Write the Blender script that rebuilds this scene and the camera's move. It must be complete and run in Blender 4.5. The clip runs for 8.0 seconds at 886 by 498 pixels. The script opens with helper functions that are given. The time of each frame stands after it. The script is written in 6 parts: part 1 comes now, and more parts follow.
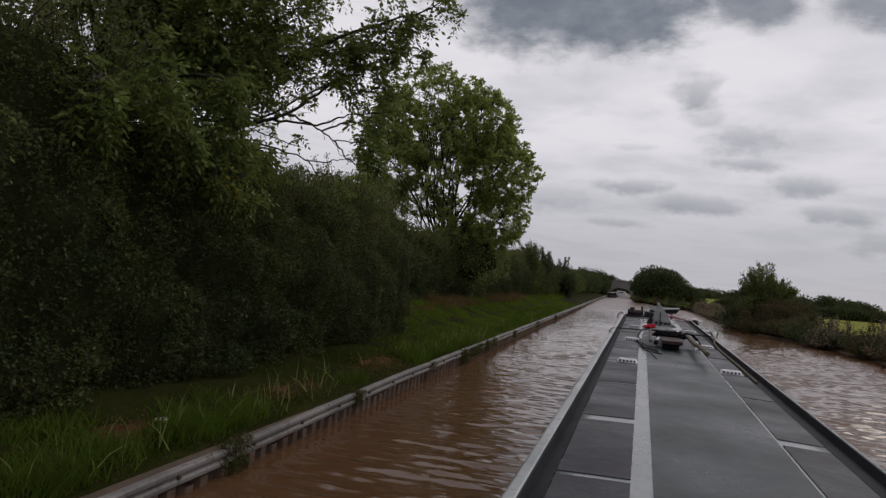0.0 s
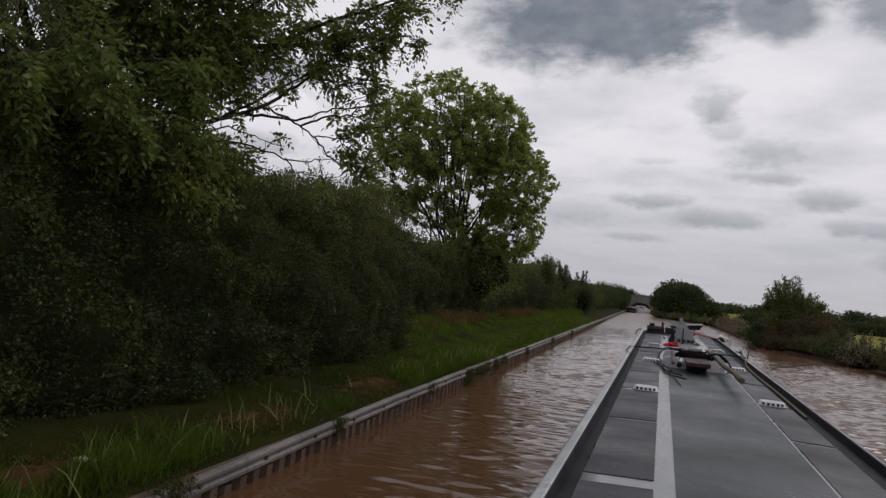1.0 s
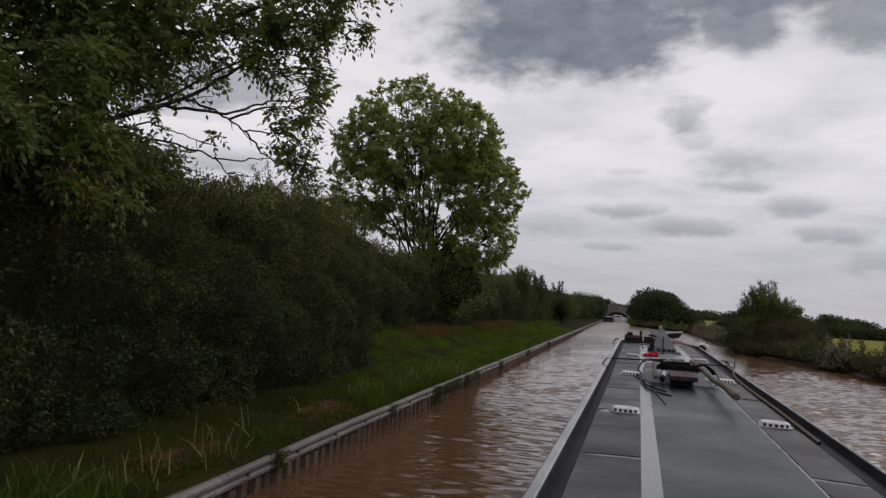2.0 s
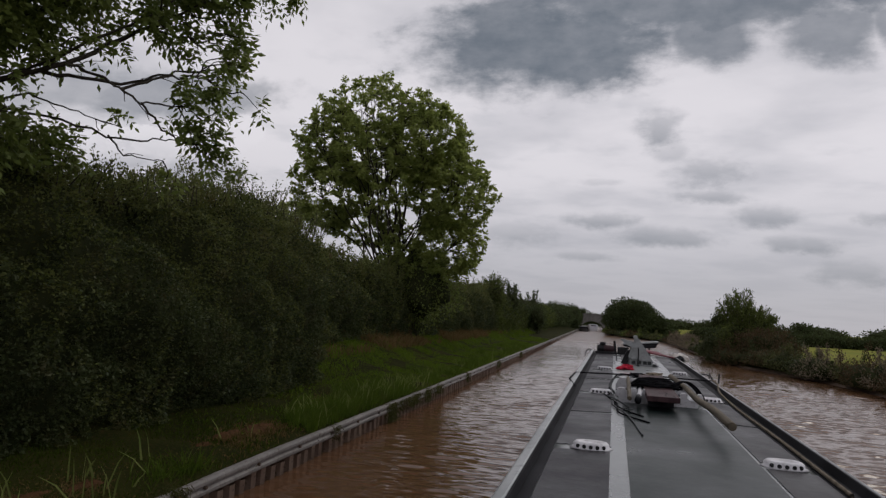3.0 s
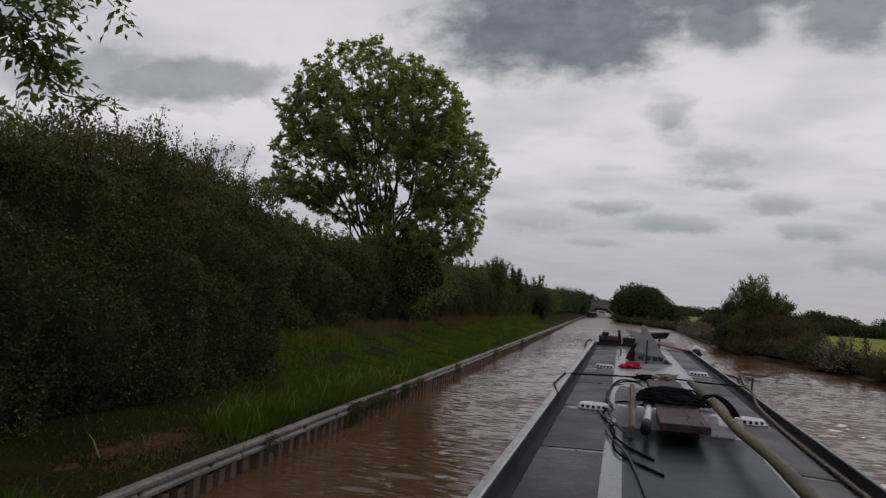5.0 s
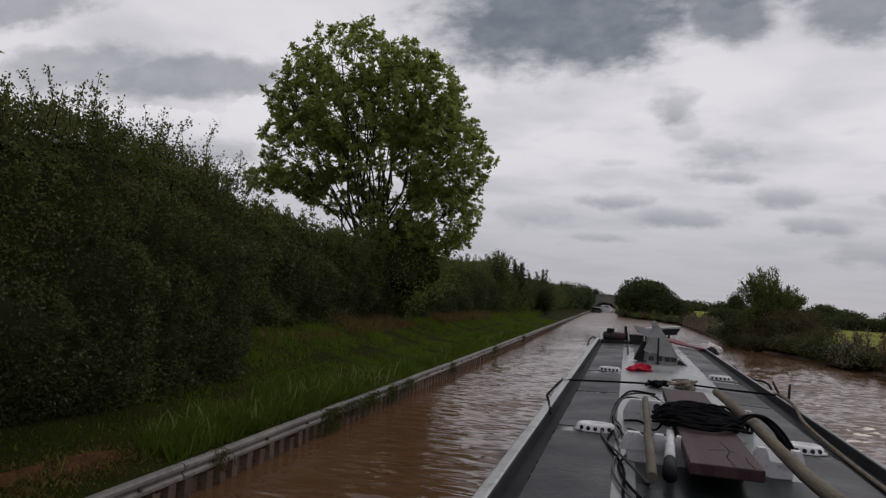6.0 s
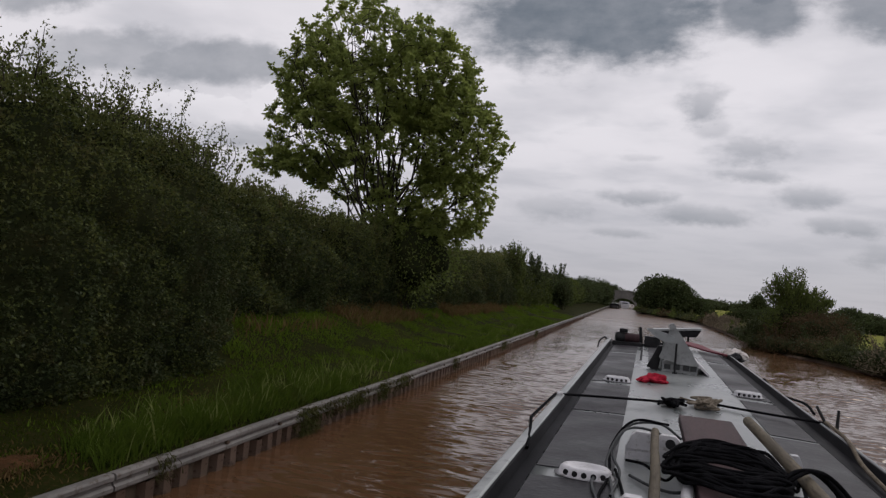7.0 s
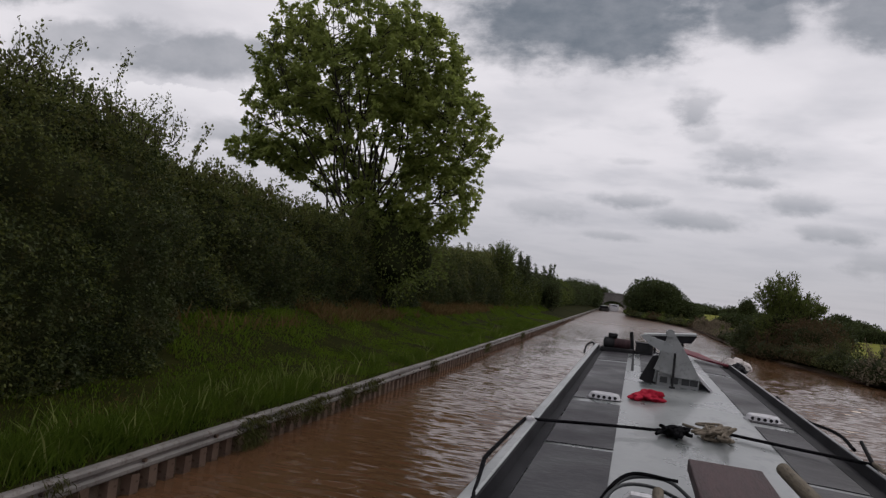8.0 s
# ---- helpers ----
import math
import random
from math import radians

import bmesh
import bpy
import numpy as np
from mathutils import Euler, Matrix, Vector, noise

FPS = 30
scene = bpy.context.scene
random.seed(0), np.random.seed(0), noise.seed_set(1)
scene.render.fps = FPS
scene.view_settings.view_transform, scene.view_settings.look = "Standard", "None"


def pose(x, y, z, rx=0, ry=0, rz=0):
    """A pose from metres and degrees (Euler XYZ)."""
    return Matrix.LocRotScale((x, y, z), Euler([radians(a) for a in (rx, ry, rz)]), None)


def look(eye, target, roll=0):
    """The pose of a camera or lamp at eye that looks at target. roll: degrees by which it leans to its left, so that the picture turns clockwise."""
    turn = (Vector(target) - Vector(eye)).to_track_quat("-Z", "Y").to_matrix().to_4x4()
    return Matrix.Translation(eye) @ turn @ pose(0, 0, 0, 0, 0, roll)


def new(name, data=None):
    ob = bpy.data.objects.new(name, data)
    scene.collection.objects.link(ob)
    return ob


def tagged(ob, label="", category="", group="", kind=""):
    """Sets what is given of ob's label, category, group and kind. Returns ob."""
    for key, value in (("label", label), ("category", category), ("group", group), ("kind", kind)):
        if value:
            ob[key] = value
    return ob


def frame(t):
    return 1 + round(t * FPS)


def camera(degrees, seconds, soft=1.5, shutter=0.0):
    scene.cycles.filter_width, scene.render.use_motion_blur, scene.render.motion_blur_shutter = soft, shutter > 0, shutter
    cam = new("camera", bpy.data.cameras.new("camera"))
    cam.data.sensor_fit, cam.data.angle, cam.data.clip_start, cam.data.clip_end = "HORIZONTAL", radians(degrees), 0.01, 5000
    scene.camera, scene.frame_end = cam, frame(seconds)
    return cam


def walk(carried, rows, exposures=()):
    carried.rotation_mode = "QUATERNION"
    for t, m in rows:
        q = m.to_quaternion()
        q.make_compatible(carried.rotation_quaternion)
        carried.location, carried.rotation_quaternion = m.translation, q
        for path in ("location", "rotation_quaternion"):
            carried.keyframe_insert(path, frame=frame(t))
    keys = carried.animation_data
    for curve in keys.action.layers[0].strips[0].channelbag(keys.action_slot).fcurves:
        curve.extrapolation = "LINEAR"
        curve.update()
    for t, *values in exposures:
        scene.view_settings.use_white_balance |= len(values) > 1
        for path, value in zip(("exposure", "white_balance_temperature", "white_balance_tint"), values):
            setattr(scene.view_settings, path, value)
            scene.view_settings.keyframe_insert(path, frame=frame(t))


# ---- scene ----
cam = camera(66.0, 8.0, soft=1.35)
PATH = [
    (0, (0.936, -0.326, 2.15), (0.415, 1.604, 2.218), 5.0),
    (0.5, (0.963, 0.249, 2.148), (0.406, 2.168, 2.232), 4.7),
    (1, (0.961, 0.864, 2.14), (0.386, 2.776, 2.246), 5.0),
    (1.5, (0.974, 1.435, 2.13), (0.423, 3.354, 2.259), 4.5),
    (1.7, (0.957, 1.604, 2.123), (0.423, 3.526, 2.261), 4.0),
    (3, (1.032, 3.22, 2.098), (0.585, 5.161, 2.283), 3.4),
    (3.5, (1.067, 3.77, 2.101), (0.658, 5.719, 2.282), 3.4),
    (4, (1.11, 4.276, 2.108), (0.703, 6.228, 2.269), 4.2),
    (4.5, (1.164, 4.693, 2.102), (0.762, 6.647, 2.249), 3.5),
    (4.7, (1.154, 4.932, 2.113), (0.696, 6.874, 2.257), 4.1),
    (6, (1.147, 6.509, 2.092), (0.665, 8.446, 2.219), 3.5),
    (6.5, (1.188, 6.996, 2.095), (0.67, 8.924, 2.211), 4.5),
    (7, (1.222, 7.562, 2.12), (0.686, 9.486, 2.216), 5.2),
    (7.5, (1.245, 8.057, 2.126), (0.704, 9.981, 2.211), 6.1),
    (8, (1.208, 8.645, 2.1), (0.697, 10.576, 2.197), 6.3),
]
walk(cam, [(t, look(eye, target, roll)) for t, eye, target, roll in PATH], [(0.0, 0.11), (1.5, 0.19), (3.0, 0.03), (4.5, -0.04), (6.0, 0.06), (8.0, 0.14)])

# ---- light ----
world = bpy.data.worlds.new("overcast_sky")
scene.world = world
world.use_nodes = True
wt = world.node_tree
wt.nodes.clear()


def nd(tree, kind, **values):
    n = tree.nodes.new(kind)
    for k, v in values.items():
        if k in n.inputs:
            n.inputs[k].default_value = v
        else:
            n.inputs[int(k[1:])].default_value = v
    return n


def mathn(tree, op, a, b=None, c=None, clamp=False):
    n = tree.nodes.new("ShaderNodeMath")
    n.operation, n.use_clamp = op, clamp
    for i, v in enumerate((a, b, c)):
        if v is None:
            continue
        if isinstance(v, (int, float)):
            n.inputs[i].default_value = v
        else:
            tree.links.new(v, n.inputs[i])
    return n.outputs[0]


def mixcol(tree, fac, a, b):
    n = tree.nodes.new("ShaderNodeMix")
    n.data_type = "RGBA"
    for sock, v in ((n.inputs[0], fac), (n.inputs[6], a), (n.inputs[7], b)):
        if isinstance(v, (int, float)):
            sock.default_value = v
        elif isinstance(v, tuple):
            sock.default_value = (*v[:3], 1)
        else:
            tree.links.new(v, sock)
    return n.outputs[2]


def ramp(tree, fac, lo, hi):
    n = tree.nodes.new("ShaderNodeMapRange")
    n.interpolation_type = "SMOOTHSTEP"
    tree.links.new(fac, n.inputs[0])
    n.inputs[1].default_value, n.inputs[2].default_value = lo, hi
    return n.outputs[0]


SUN_EL, SUN_AZ = radians(44), radians(38)
geo = nd(wt, "ShaderNodeTexCoord")
sep = nd(wt, "ShaderNodeSeparateXYZ")
wt.links.new(geo.outputs["Generated"], sep.inputs[0])
dx, dy, dz = sep.outputs
# cloud deck: the direction projected on a level sheet overhead
den = mathn(wt, "ADD", mathn(wt, "MAXIMUM", dz, 0.0), 0.09)
comb = nd(wt, "ShaderNodeCombineXYZ")
wt.links.new(mathn(wt, "DIVIDE", dx, den), comb.inputs[0])
wt.links.new(mathn(wt, "DIVIDE", dy, den), comb.inputs[1])
deck = nd(wt, "ShaderNodeTexNoise", Scale=1.15, Detail=5.0, Roughness=0.5)
wt.links.new(comb.outputs[0], deck.inputs["Vector"])
small = nd(wt, "ShaderNodeTexNoise", Scale=3.2, Detail=4.0, Roughness=0.55)
wt.links.new(comb.outputs[0], small.inputs["Vector"])
# flat view of the sky ahead, for the separate clouds
ahead = mathn(wt, "MAXIMUM", dy, 0.05)
u = mathn(wt, "DIVIDE", dx, ahead)
v = mathn(wt, "DIVIDE", dz, ahead)
uv = nd(wt, "ShaderNodeCombineXYZ")
wt.links.new(u, uv.inputs[0])
wt.links.new(v, uv.inputs[1])
edge = nd(wt, "ShaderNodeTexNoise", Scale=9.0, Detail=7.0, Roughness=0.62)
flat = nd(wt, "ShaderNodeMapping", Scale=(1.0, 1.7, 1.0))
wt.links.new(uv.outputs[0], flat.inputs["Vector"])
wt.links.new(flat.outputs[0], edge.inputs["Vector"])
fine_edge = nd(wt, "ShaderNodeTexNoise", Scale=26.0, Detail=5.0, Roughness=0.6)
wt.links.new(flat.outputs[0], fine_edge.inputs["Vector"])
ragged = mathn(wt, "MULTIPLY_ADD", fine_edge.outputs["Fac"], 1.7, -0.85)
wobble = mathn(wt, "MULTIPLY_ADD", edge.outputs["Fac"], 2.0, -1.0)
# u, v, half width, half height, depth of grey
CLOUDS = [(-0.09, 0.416, 0.23, 0.086, 0.95),
          (0.12, 0.475, 0.36, 0.06, 0.92),
          (0.14, 0.425, 0.07, 0.06, 0.85),
          (0.3, 0.419, 0.075, 0.053, 0.8),
          (0.383, 0.424, 0.041, 0.04, 0.75),
          (0.079, 0.283, 0.029, 0.029, 0.5),
          (0.094, 0.249, 0.023, 0.017, 0.25),
          (0.149, 0.219, 0.047, 0.025, 0.42),
          (0.151, 0.182, 0.047, 0.011, 0.45),
          (0.217, 0.157, 0.038, 0.017, 0.42),
          (0.257, 0.119, 0.051, 0.013, 0.45),
          (0.088, 0.125, 0.067, 0.014, 0.45),
          (0.002, 0.146, 0.044, 0.012, 0.45),
          (-0.122, 0.125, 0.052, 0.018, 0.28),
          (-0.016, 0.092, 0.044, 0.007, 0.35),
          (0.335, 0.083, 0.055, 0.017, 0.35),
          (0.369, 0.158, 0.032, 0.011, 0.4),
          (-0.001, 0.202, 0.028, 0.005, 0.2),
          (-0.7, 0.337, 0.2, 0.042, 0.62),
          (-0.95, 0.36, 0.2, 0.05, 0.5),
          (-1.1, 0.49, 0.2, 0.06, 0.6),
          (-0.66, 0.212, 0.085, 0.02, 0.4),
          (-0.79, 0.225, 0.07, 0.016, 0.3)]
# heaped white clouds: u, v, half width, half height
HEAPS = [(-0.72, 0.262, 0.1, 0.028), (-0.6, 0.272, 0.06, 0.034), (-0.85, 0.27, 0.06, 0.02)]
grey = None
for cu, cv, ru, rv, deep in CLOUDS:
    a = mathn(wt, "DIVIDE", mathn(wt, "SUBTRACT", u, cu), ru)
    b = mathn(wt, "DIVIDE", mathn(wt, "SUBTRACT", v, cv), rv)
    d = mathn(wt, "SQRT", mathn(wt, "ADD", mathn(wt, "MULTIPLY", a, a), mathn(wt, "MULTIPLY", b, b)))
    d = mathn(wt, "ADD", d, mathn(wt, "MULTIPLY", wobble, 0.8 if cv > 0.3 else 1.0))
    if cv > 0.3:
        d = mathn(wt, "ADD", d, mathn(wt, "MULTIPLY", ragged, 0.1))
        m = mathn(wt, "MULTIPLY", ramp(wt, d, 1.22, 0.55), deep)
    else:
        d = mathn(wt, "ADD", d, ragged)
        base = mathn(wt, "MULTIPLY_ADD", b, -0.35, 0.75, clamp=True)
        m = mathn(wt, "MULTIPLY", mathn(wt, "MULTIPLY", ramp(wt, d, 1.45, 0.35), base), deep * 1.25)
    grey = m if grey is None else mathn(wt, "MAXIMUM", grey, m)
inner = nd(wt, "ShaderNodeTexNoise", Scale=16.0, Detail=6.0, Roughness=0.6)
wt.links.new(flat.outputs[0], inner.inputs["Vector"])
grey = mathn(wt, "MULTIPLY", grey, mathn(wt, "MULTIPLY_ADD", inner.outputs["Fac"], 0.5, 0.72))
grey = mathn(wt, "MULTIPLY", grey, mathn(wt, "GREATER_THAN", dy, 0.05))
sky = nd(wt, "ShaderNodeTexSky")
sky.sky_type, sky.sun_disc = "NISHITA", False
sky.sun_elevation, sky.sun_rotation = SUN_EL, SUN_AZ
bright = mixcol(wt, ramp(wt, deck.outputs["Fac"], 0.3, 0.58), (0.535, 0.525, 0.565), (0.72, 0.693, 0.73))
bright = mixcol(wt, mathn(wt, "MULTIPLY", ramp(wt, small.outputs["Fac"], 0.52, 0.75), 0.3), bright, (0.42, 0.43, 0.47))
low = ramp(wt, dz, 0.24, 0.02)
bright = mixcol(wt, mathn(wt, "MULTIPLY", low, 0.85), bright, (0.395, 0.393, 0.438))
heap = None
for cu, cv, ru, rv in HEAPS:
    a = mathn(wt, "DIVIDE", mathn(wt, "SUBTRACT", u, cu), ru)
    b = mathn(wt, "DIVIDE", mathn(wt, "SUBTRACT", v, cv), rv)
    d = mathn(wt, "SQRT", mathn(wt, "ADD", mathn(wt, "MULTIPLY", a, a), mathn(wt, "MULTIPLY", b, b)))
    d = mathn(wt, "ADD", mathn(wt, "ADD", d, mathn(wt, "MULTIPLY", ragged, 1.1)), mathn(wt, "MULTIPLY", wobble, 0.6))
    m = mathn(wt, "MULTIPLY", ramp(wt, d, 1.05, 0.8), mathn(wt, "MULTIPLY_ADD", b, 0.35, 0.5, clamp=True))
    heap = m if heap is None else mathn(wt, "MAXIMUM", heap, m)
heap = mathn(wt, "MULTIPLY", heap, mathn(wt, "GREATER_THAN", dy, 0.05))
clouded = mixcol(wt, grey, bright, (0.14, 0.16, 0.19))
clouded = mixcol(wt, heap, clouded, (0.76, 0.735, 0.77))
through_gaps = mixcol(wt, 0.96, sky.outputs[0], clouded)
bg = nd(wt, "ShaderNodeBackground", Strength=1.0)
wt.links.new(through_gaps, bg.inputs[0])
out = nd(wt, "ShaderNodeOutputWorld")
wt.links.new(bg.outputs[0], out.inputs[0])
# the Nishita share is scaled down to its usual strength
dim = nd(wt, "ShaderNodeVectorMath")
dim.operation = "SCALE"
dim.inputs["Scale"].default_value = 0.1
wt.links.new(sky.outputs[0], dim.inputs[0])
wt.links.new(dim.outputs[0], through_gaps.node.inputs[6])

sun = new("sun", bpy.data.lights.new("sun", "SUN"))
sun.data.energy, sun.data.angle, sun.data.color = 0.65, radians(25), (1.0, 0.96, 0.9)
sun.matrix_world = look((30, 60, 70), (30 - 60 * math.sin(SUN_AZ) * math.cos(SUN_EL), 60 - 60 * math.cos(SUN_AZ) * math.cos(SUN_EL), 70 - 60 * math.sin(SUN_EL)))


# ---- materials ----
def material(name, colours, scale=3.0, rough=0.6, bump=0.1, metal=0.0, fine=40.0, island=0.0, clear=0.0, stretch=(1, 1, 1), obj_random=0.0, rough_var=0.12, translucent=0.0, spec=0.5):
    """A surface of two or three colours mixed by coarse and fine noise, with relief from the fine noise."""
    m = bpy.data.materials.new(name)
    m.use_nodes = True
    t = m.node_tree
    bsdf = t.nodes["Principled BSDF"]
    co = nd(t, "ShaderNodeTexCoord")
    mp = nd(t, "ShaderNodeMapping", Scale=stretch)
    t.links.new(co.outputs["Object"], mp.inputs["Vector"])
    n1 = nd(t, "ShaderNodeTexNoise", Scale=scale, Detail=5.0, Roughness=0.6)
    n2 = nd(t, "ShaderNodeTexNoise", Scale=fine, Detail=4.0, Roughness=0.65)
    for n in (n1, n2):
        t.links.new(mp.outputs[0], n.inputs["Vector"])
    fac = ramp(t, n1.outputs["Fac"], 0.36, 0.64)
    if island or obj_random:
        g = nd(t, "ShaderNodeNewGeometry") if island else nd(t, "ShaderNodeObjectInfo")
        r = g.outputs["Random Per Island"] if island else g.outputs["Random"]
        k = island or obj_random
        fac = mathn(t, "ADD", mathn(t, "MULTIPLY", fac, 1 - k), mathn(t, "MULTIPLY", r, k), clamp=True)
    c = mixcol(t, fac, colours[0], colours[1])
    if len(colours) > 2:
        c = mixcol(t, ramp(t, n2.outputs["Fac"], 0.5, 0.72), c, colours[2])
    t.links.new(c, bsdf.inputs["Base Color"])
    t.links.new(mathn(t, "MULTIPLY_ADD", n1.outputs["Fac"], rough_var, rough - rough_var / 2, clamp=True), bsdf.inputs["Roughness"])
    bsdf.inputs["Metallic"].default_value = metal
    bsdf.inputs["Specular IOR Level"].default_value = spec
    bsdf.inputs["Coat Weight"].default_value = clear
    if bump:
        b = nd(t, "ShaderNodeBump", Strength=bump, Distance=0.02)
        t.links.new(n2.outputs["Fac"], b.inputs["Height"])
        t.links.new(b.outputs[0], bsdf.inputs["Normal"])
    if translucent:
        tr = nd(t, "ShaderNodeBsdfTranslucent")
        t.links.new(c, tr.inputs[0])
        mx = nd(t, "ShaderNodeMixShader", Fac=translucent)
        t.links.new(bsdf.outputs[0], mx.inputs[1])
        t.links.new(tr.outputs[0], mx.inputs[2])
        t.links.new(mx.outputs[0], t.nodes["Material Output"].inputs[0])
    return m


def leaf_mat(name, a, b, c, tr=0.3, rough=0.75, spec=0.06):
    return material(name, (a, b, c), scale=0.9, rough=rough, bump=0, fine=3.0, island=0.55, translucent=tr, spec=spec)


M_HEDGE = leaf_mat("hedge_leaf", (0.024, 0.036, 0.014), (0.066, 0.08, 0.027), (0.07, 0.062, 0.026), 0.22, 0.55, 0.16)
# lighter leaf: yellower young growth, with the sky light on the hedge top painted in
M_HAW = leaf_mat("skylit_haw_leaf", (0.078, 0.1, 0.027), (0.138, 0.15, 0.045), (0.11, 0.098, 0.036), 0.34, 0.55, 0.16)
# two tones of one leaf: the free-standing ash has sunlight put into its colour
M_ASH = leaf_mat("sunlit_ash_leaf", (0.175, 0.222, 0.06), (0.3, 0.342, 0.092), (0.23, 0.268, 0.072), 0.6, 0.5, 0.2)
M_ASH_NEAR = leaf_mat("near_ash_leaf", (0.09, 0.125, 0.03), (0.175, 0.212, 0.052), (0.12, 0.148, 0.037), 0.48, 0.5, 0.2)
M_YELLOW = leaf_mat("yellow_leaf", (0.3, 0.24, 0.03), (0.22, 0.2, 0.04), (0.3, 0.2, 0.03), 0.35)
M_BUSH = leaf_mat("willow_leaf", (0.065, 0.088, 0.022), (0.115, 0.14, 0.038), (0.085, 0.092, 0.028))
M_SCRUB = leaf_mat("scrub_leaf", (0.055, 0.07, 0.026), (0.1, 0.105, 0.04), (0.11, 0.08, 0.045))
M_SEED = leaf_mat("seed_head", (0.125, 0.1, 0.07), (0.22, 0.18, 0.135), (0.08, 0.076, 0.038))
M_RUSSET = leaf_mat("russet_leaf", (0.066, 0.044, 0.026), (0.098, 0.066, 0.036), (0.056, 0.058, 0.027))
M_FAR = leaf_mat("far_leaf", (0.042, 0.058, 0.024), (0.07, 0.086, 0.034), (0.055, 0.065, 0.03), 0.25)
# the tall hedge's shade is put into this dark blade colour
M_GRASS = leaf_mat("shaded_grass_blade", (0.027, 0.042, 0.004), (0.047, 0.07, 0.007), (0.05, 0.046, 0.012), 0.35)
M_LUSH = leaf_mat("lush_blade", (0.045, 0.075, 0.008), (0.09, 0.135, 0.018), (0.07, 0.085, 0.018), 0.4)
# lusher bank grass, its open light also put into the colour
M_BANK = leaf_mat("lit_bank_blade", (0.068, 0.112, 0.011), (0.108, 0.162, 0.016), (0.1, 0.115, 0.02), 0.42)
M_STRAW = leaf_mat("straw_blade", (0.12, 0.15, 0.04), (0.21, 0.23, 0.075), (0.1, 0.15, 0.035), 0.3)
M_RUSTGRASS = leaf_mat("dry_grass", (0.11, 0.07, 0.03), (0.15, 0.1, 0.042), (0.085, 0.09, 0.028), 0.3)
# near-black: the shade deep inside the foliage is put into this colour
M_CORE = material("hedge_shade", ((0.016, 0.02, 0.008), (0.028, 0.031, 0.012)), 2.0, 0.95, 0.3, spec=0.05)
M_BARK = material("bark", ((0.03, 0.026, 0.02), (0.06, 0.053, 0.042), (0.02, 0.017, 0.013)), 4.0, 0.9, 0.5, stretch=(1, 1, 0.3), spec=0.1)
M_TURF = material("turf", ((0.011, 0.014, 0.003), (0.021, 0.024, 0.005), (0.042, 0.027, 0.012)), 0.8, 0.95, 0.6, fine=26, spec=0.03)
M_FIELD = material("field_grass", ((0.115, 0.13, 0.018), (0.17, 0.165, 0.028), (0.1, 0.11, 0.018)), 0.12, 0.95, 0.3, fine=6, spec=0.05)
M_MUD = material("mud", ((0.1, 0.065, 0.04), (0.06, 0.04, 0.026)), 2.0, 0.8, 0.6)
M_SOIL = material("bare_soil", ((0.05, 0.025, 0.012), (0.078, 0.038, 0.018), (0.026, 0.024, 0.008)), 5.0, 0.95, 0.7, fine=45, spec=0.05)
M_STEEL = material("galvanised_steel", ((0.145, 0.135, 0.13), (0.215, 0.2, 0.192), (0.095, 0.075, 0.062)), 1.6, 0.6, 0.12, metal=0.1, fine=14, spec=0.3)
M_PILE = material("rusty_piling", ((0.17, 0.105, 0.075), (0.27, 0.19, 0.145), (0.085, 0.048, 0.03)), 2.2, 0.8, 0.5, fine=18, obj_random=0.55)
M_RUST = material("dark_rust", ((0.05, 0.033, 0.024), (0.09, 0.055, 0.036)), 6.0, 0.8, 0.3)
M_MOSS = leaf_mat("moss", (0.045, 0.048, 0.016), (0.08, 0.085, 0.026), (0.07, 0.05, 0.028), 0.2)
M_ROOF = material("pale_roof_paint", ((0.09, 0.102, 0.102), (0.22, 0.232, 0.234), (0.14, 0.152, 0.153)), 1.3, 0.3, 0.06, fine=9, clear=0.15, rough_var=0.7, stretch=(1.2, 0.7, 1))
M_DECK = material("slate_grey_deck_paint", ((0.009, 0.0085, 0.0105), (0.02, 0.018, 0.023), (0.032, 0.03, 0.035)), 1.7, 0.46, 0.15, fine=30, spec=0.2, rough_var=0.8)
M_RAIL = material("grey_handrail_paint", ((0.24, 0.255, 0.26), (0.34, 0.355, 0.36), (0.17, 0.18, 0.185)), 2.0, 0.4, 0.06, fine=18)
M_GUTTER = material("dark_gutter_paint", ((0.01, 0.01, 0.012), (0.022, 0.022, 0.025)), 3.0, 0.65, 0.08, spec=0.06)
M_GREEN = material("green_cabin_paint", ((0.012, 0.06, 0.038), (0.02, 0.085, 0.055)), 1.5, 0.25, 0.03, clear=0.4)
M_DARKGREEN = material("dark_green_roof_paint", ((0.006, 0.011, 0.0105), (0.014, 0.021, 0.02), (0.022, 0.028, 0.027)), 1.6, 0.36, 0.06, fine=30, spec=0.16, rough_var=0.5)
M_LITTER = material("crumpled_paper", ((0.36, 0.32, 0.28), (0.45, 0.41, 0.37)), 8.0, 0.8, 0.3)
M_HULL = material("black_hull", ((0.012, 0.012, 0.013), (0.03, 0.028, 0.027), (0.06, 0.045, 0.035)), 1.6, 0.5, 0.15)
M_WHITE = material("worn_white_paint", ((0.4, 0.4, 0.425), (0.56, 0.55, 0.575), (0.27, 0.26, 0.255)), 5.0, 0.5, 0.08)
M_BLACK = material("black_plastic", ((0.01, 0.01, 0.011), (0.022, 0.022, 0.024)), 8.0, 0.55, 0.1, spec=0.2)
M_ROPE_BLACK = material("black_rope", ((0.005, 0.005, 0.006), (0.013, 0.013, 0.015)), 20.0, 0.95, 0.6, fine=160, spec=0.03)
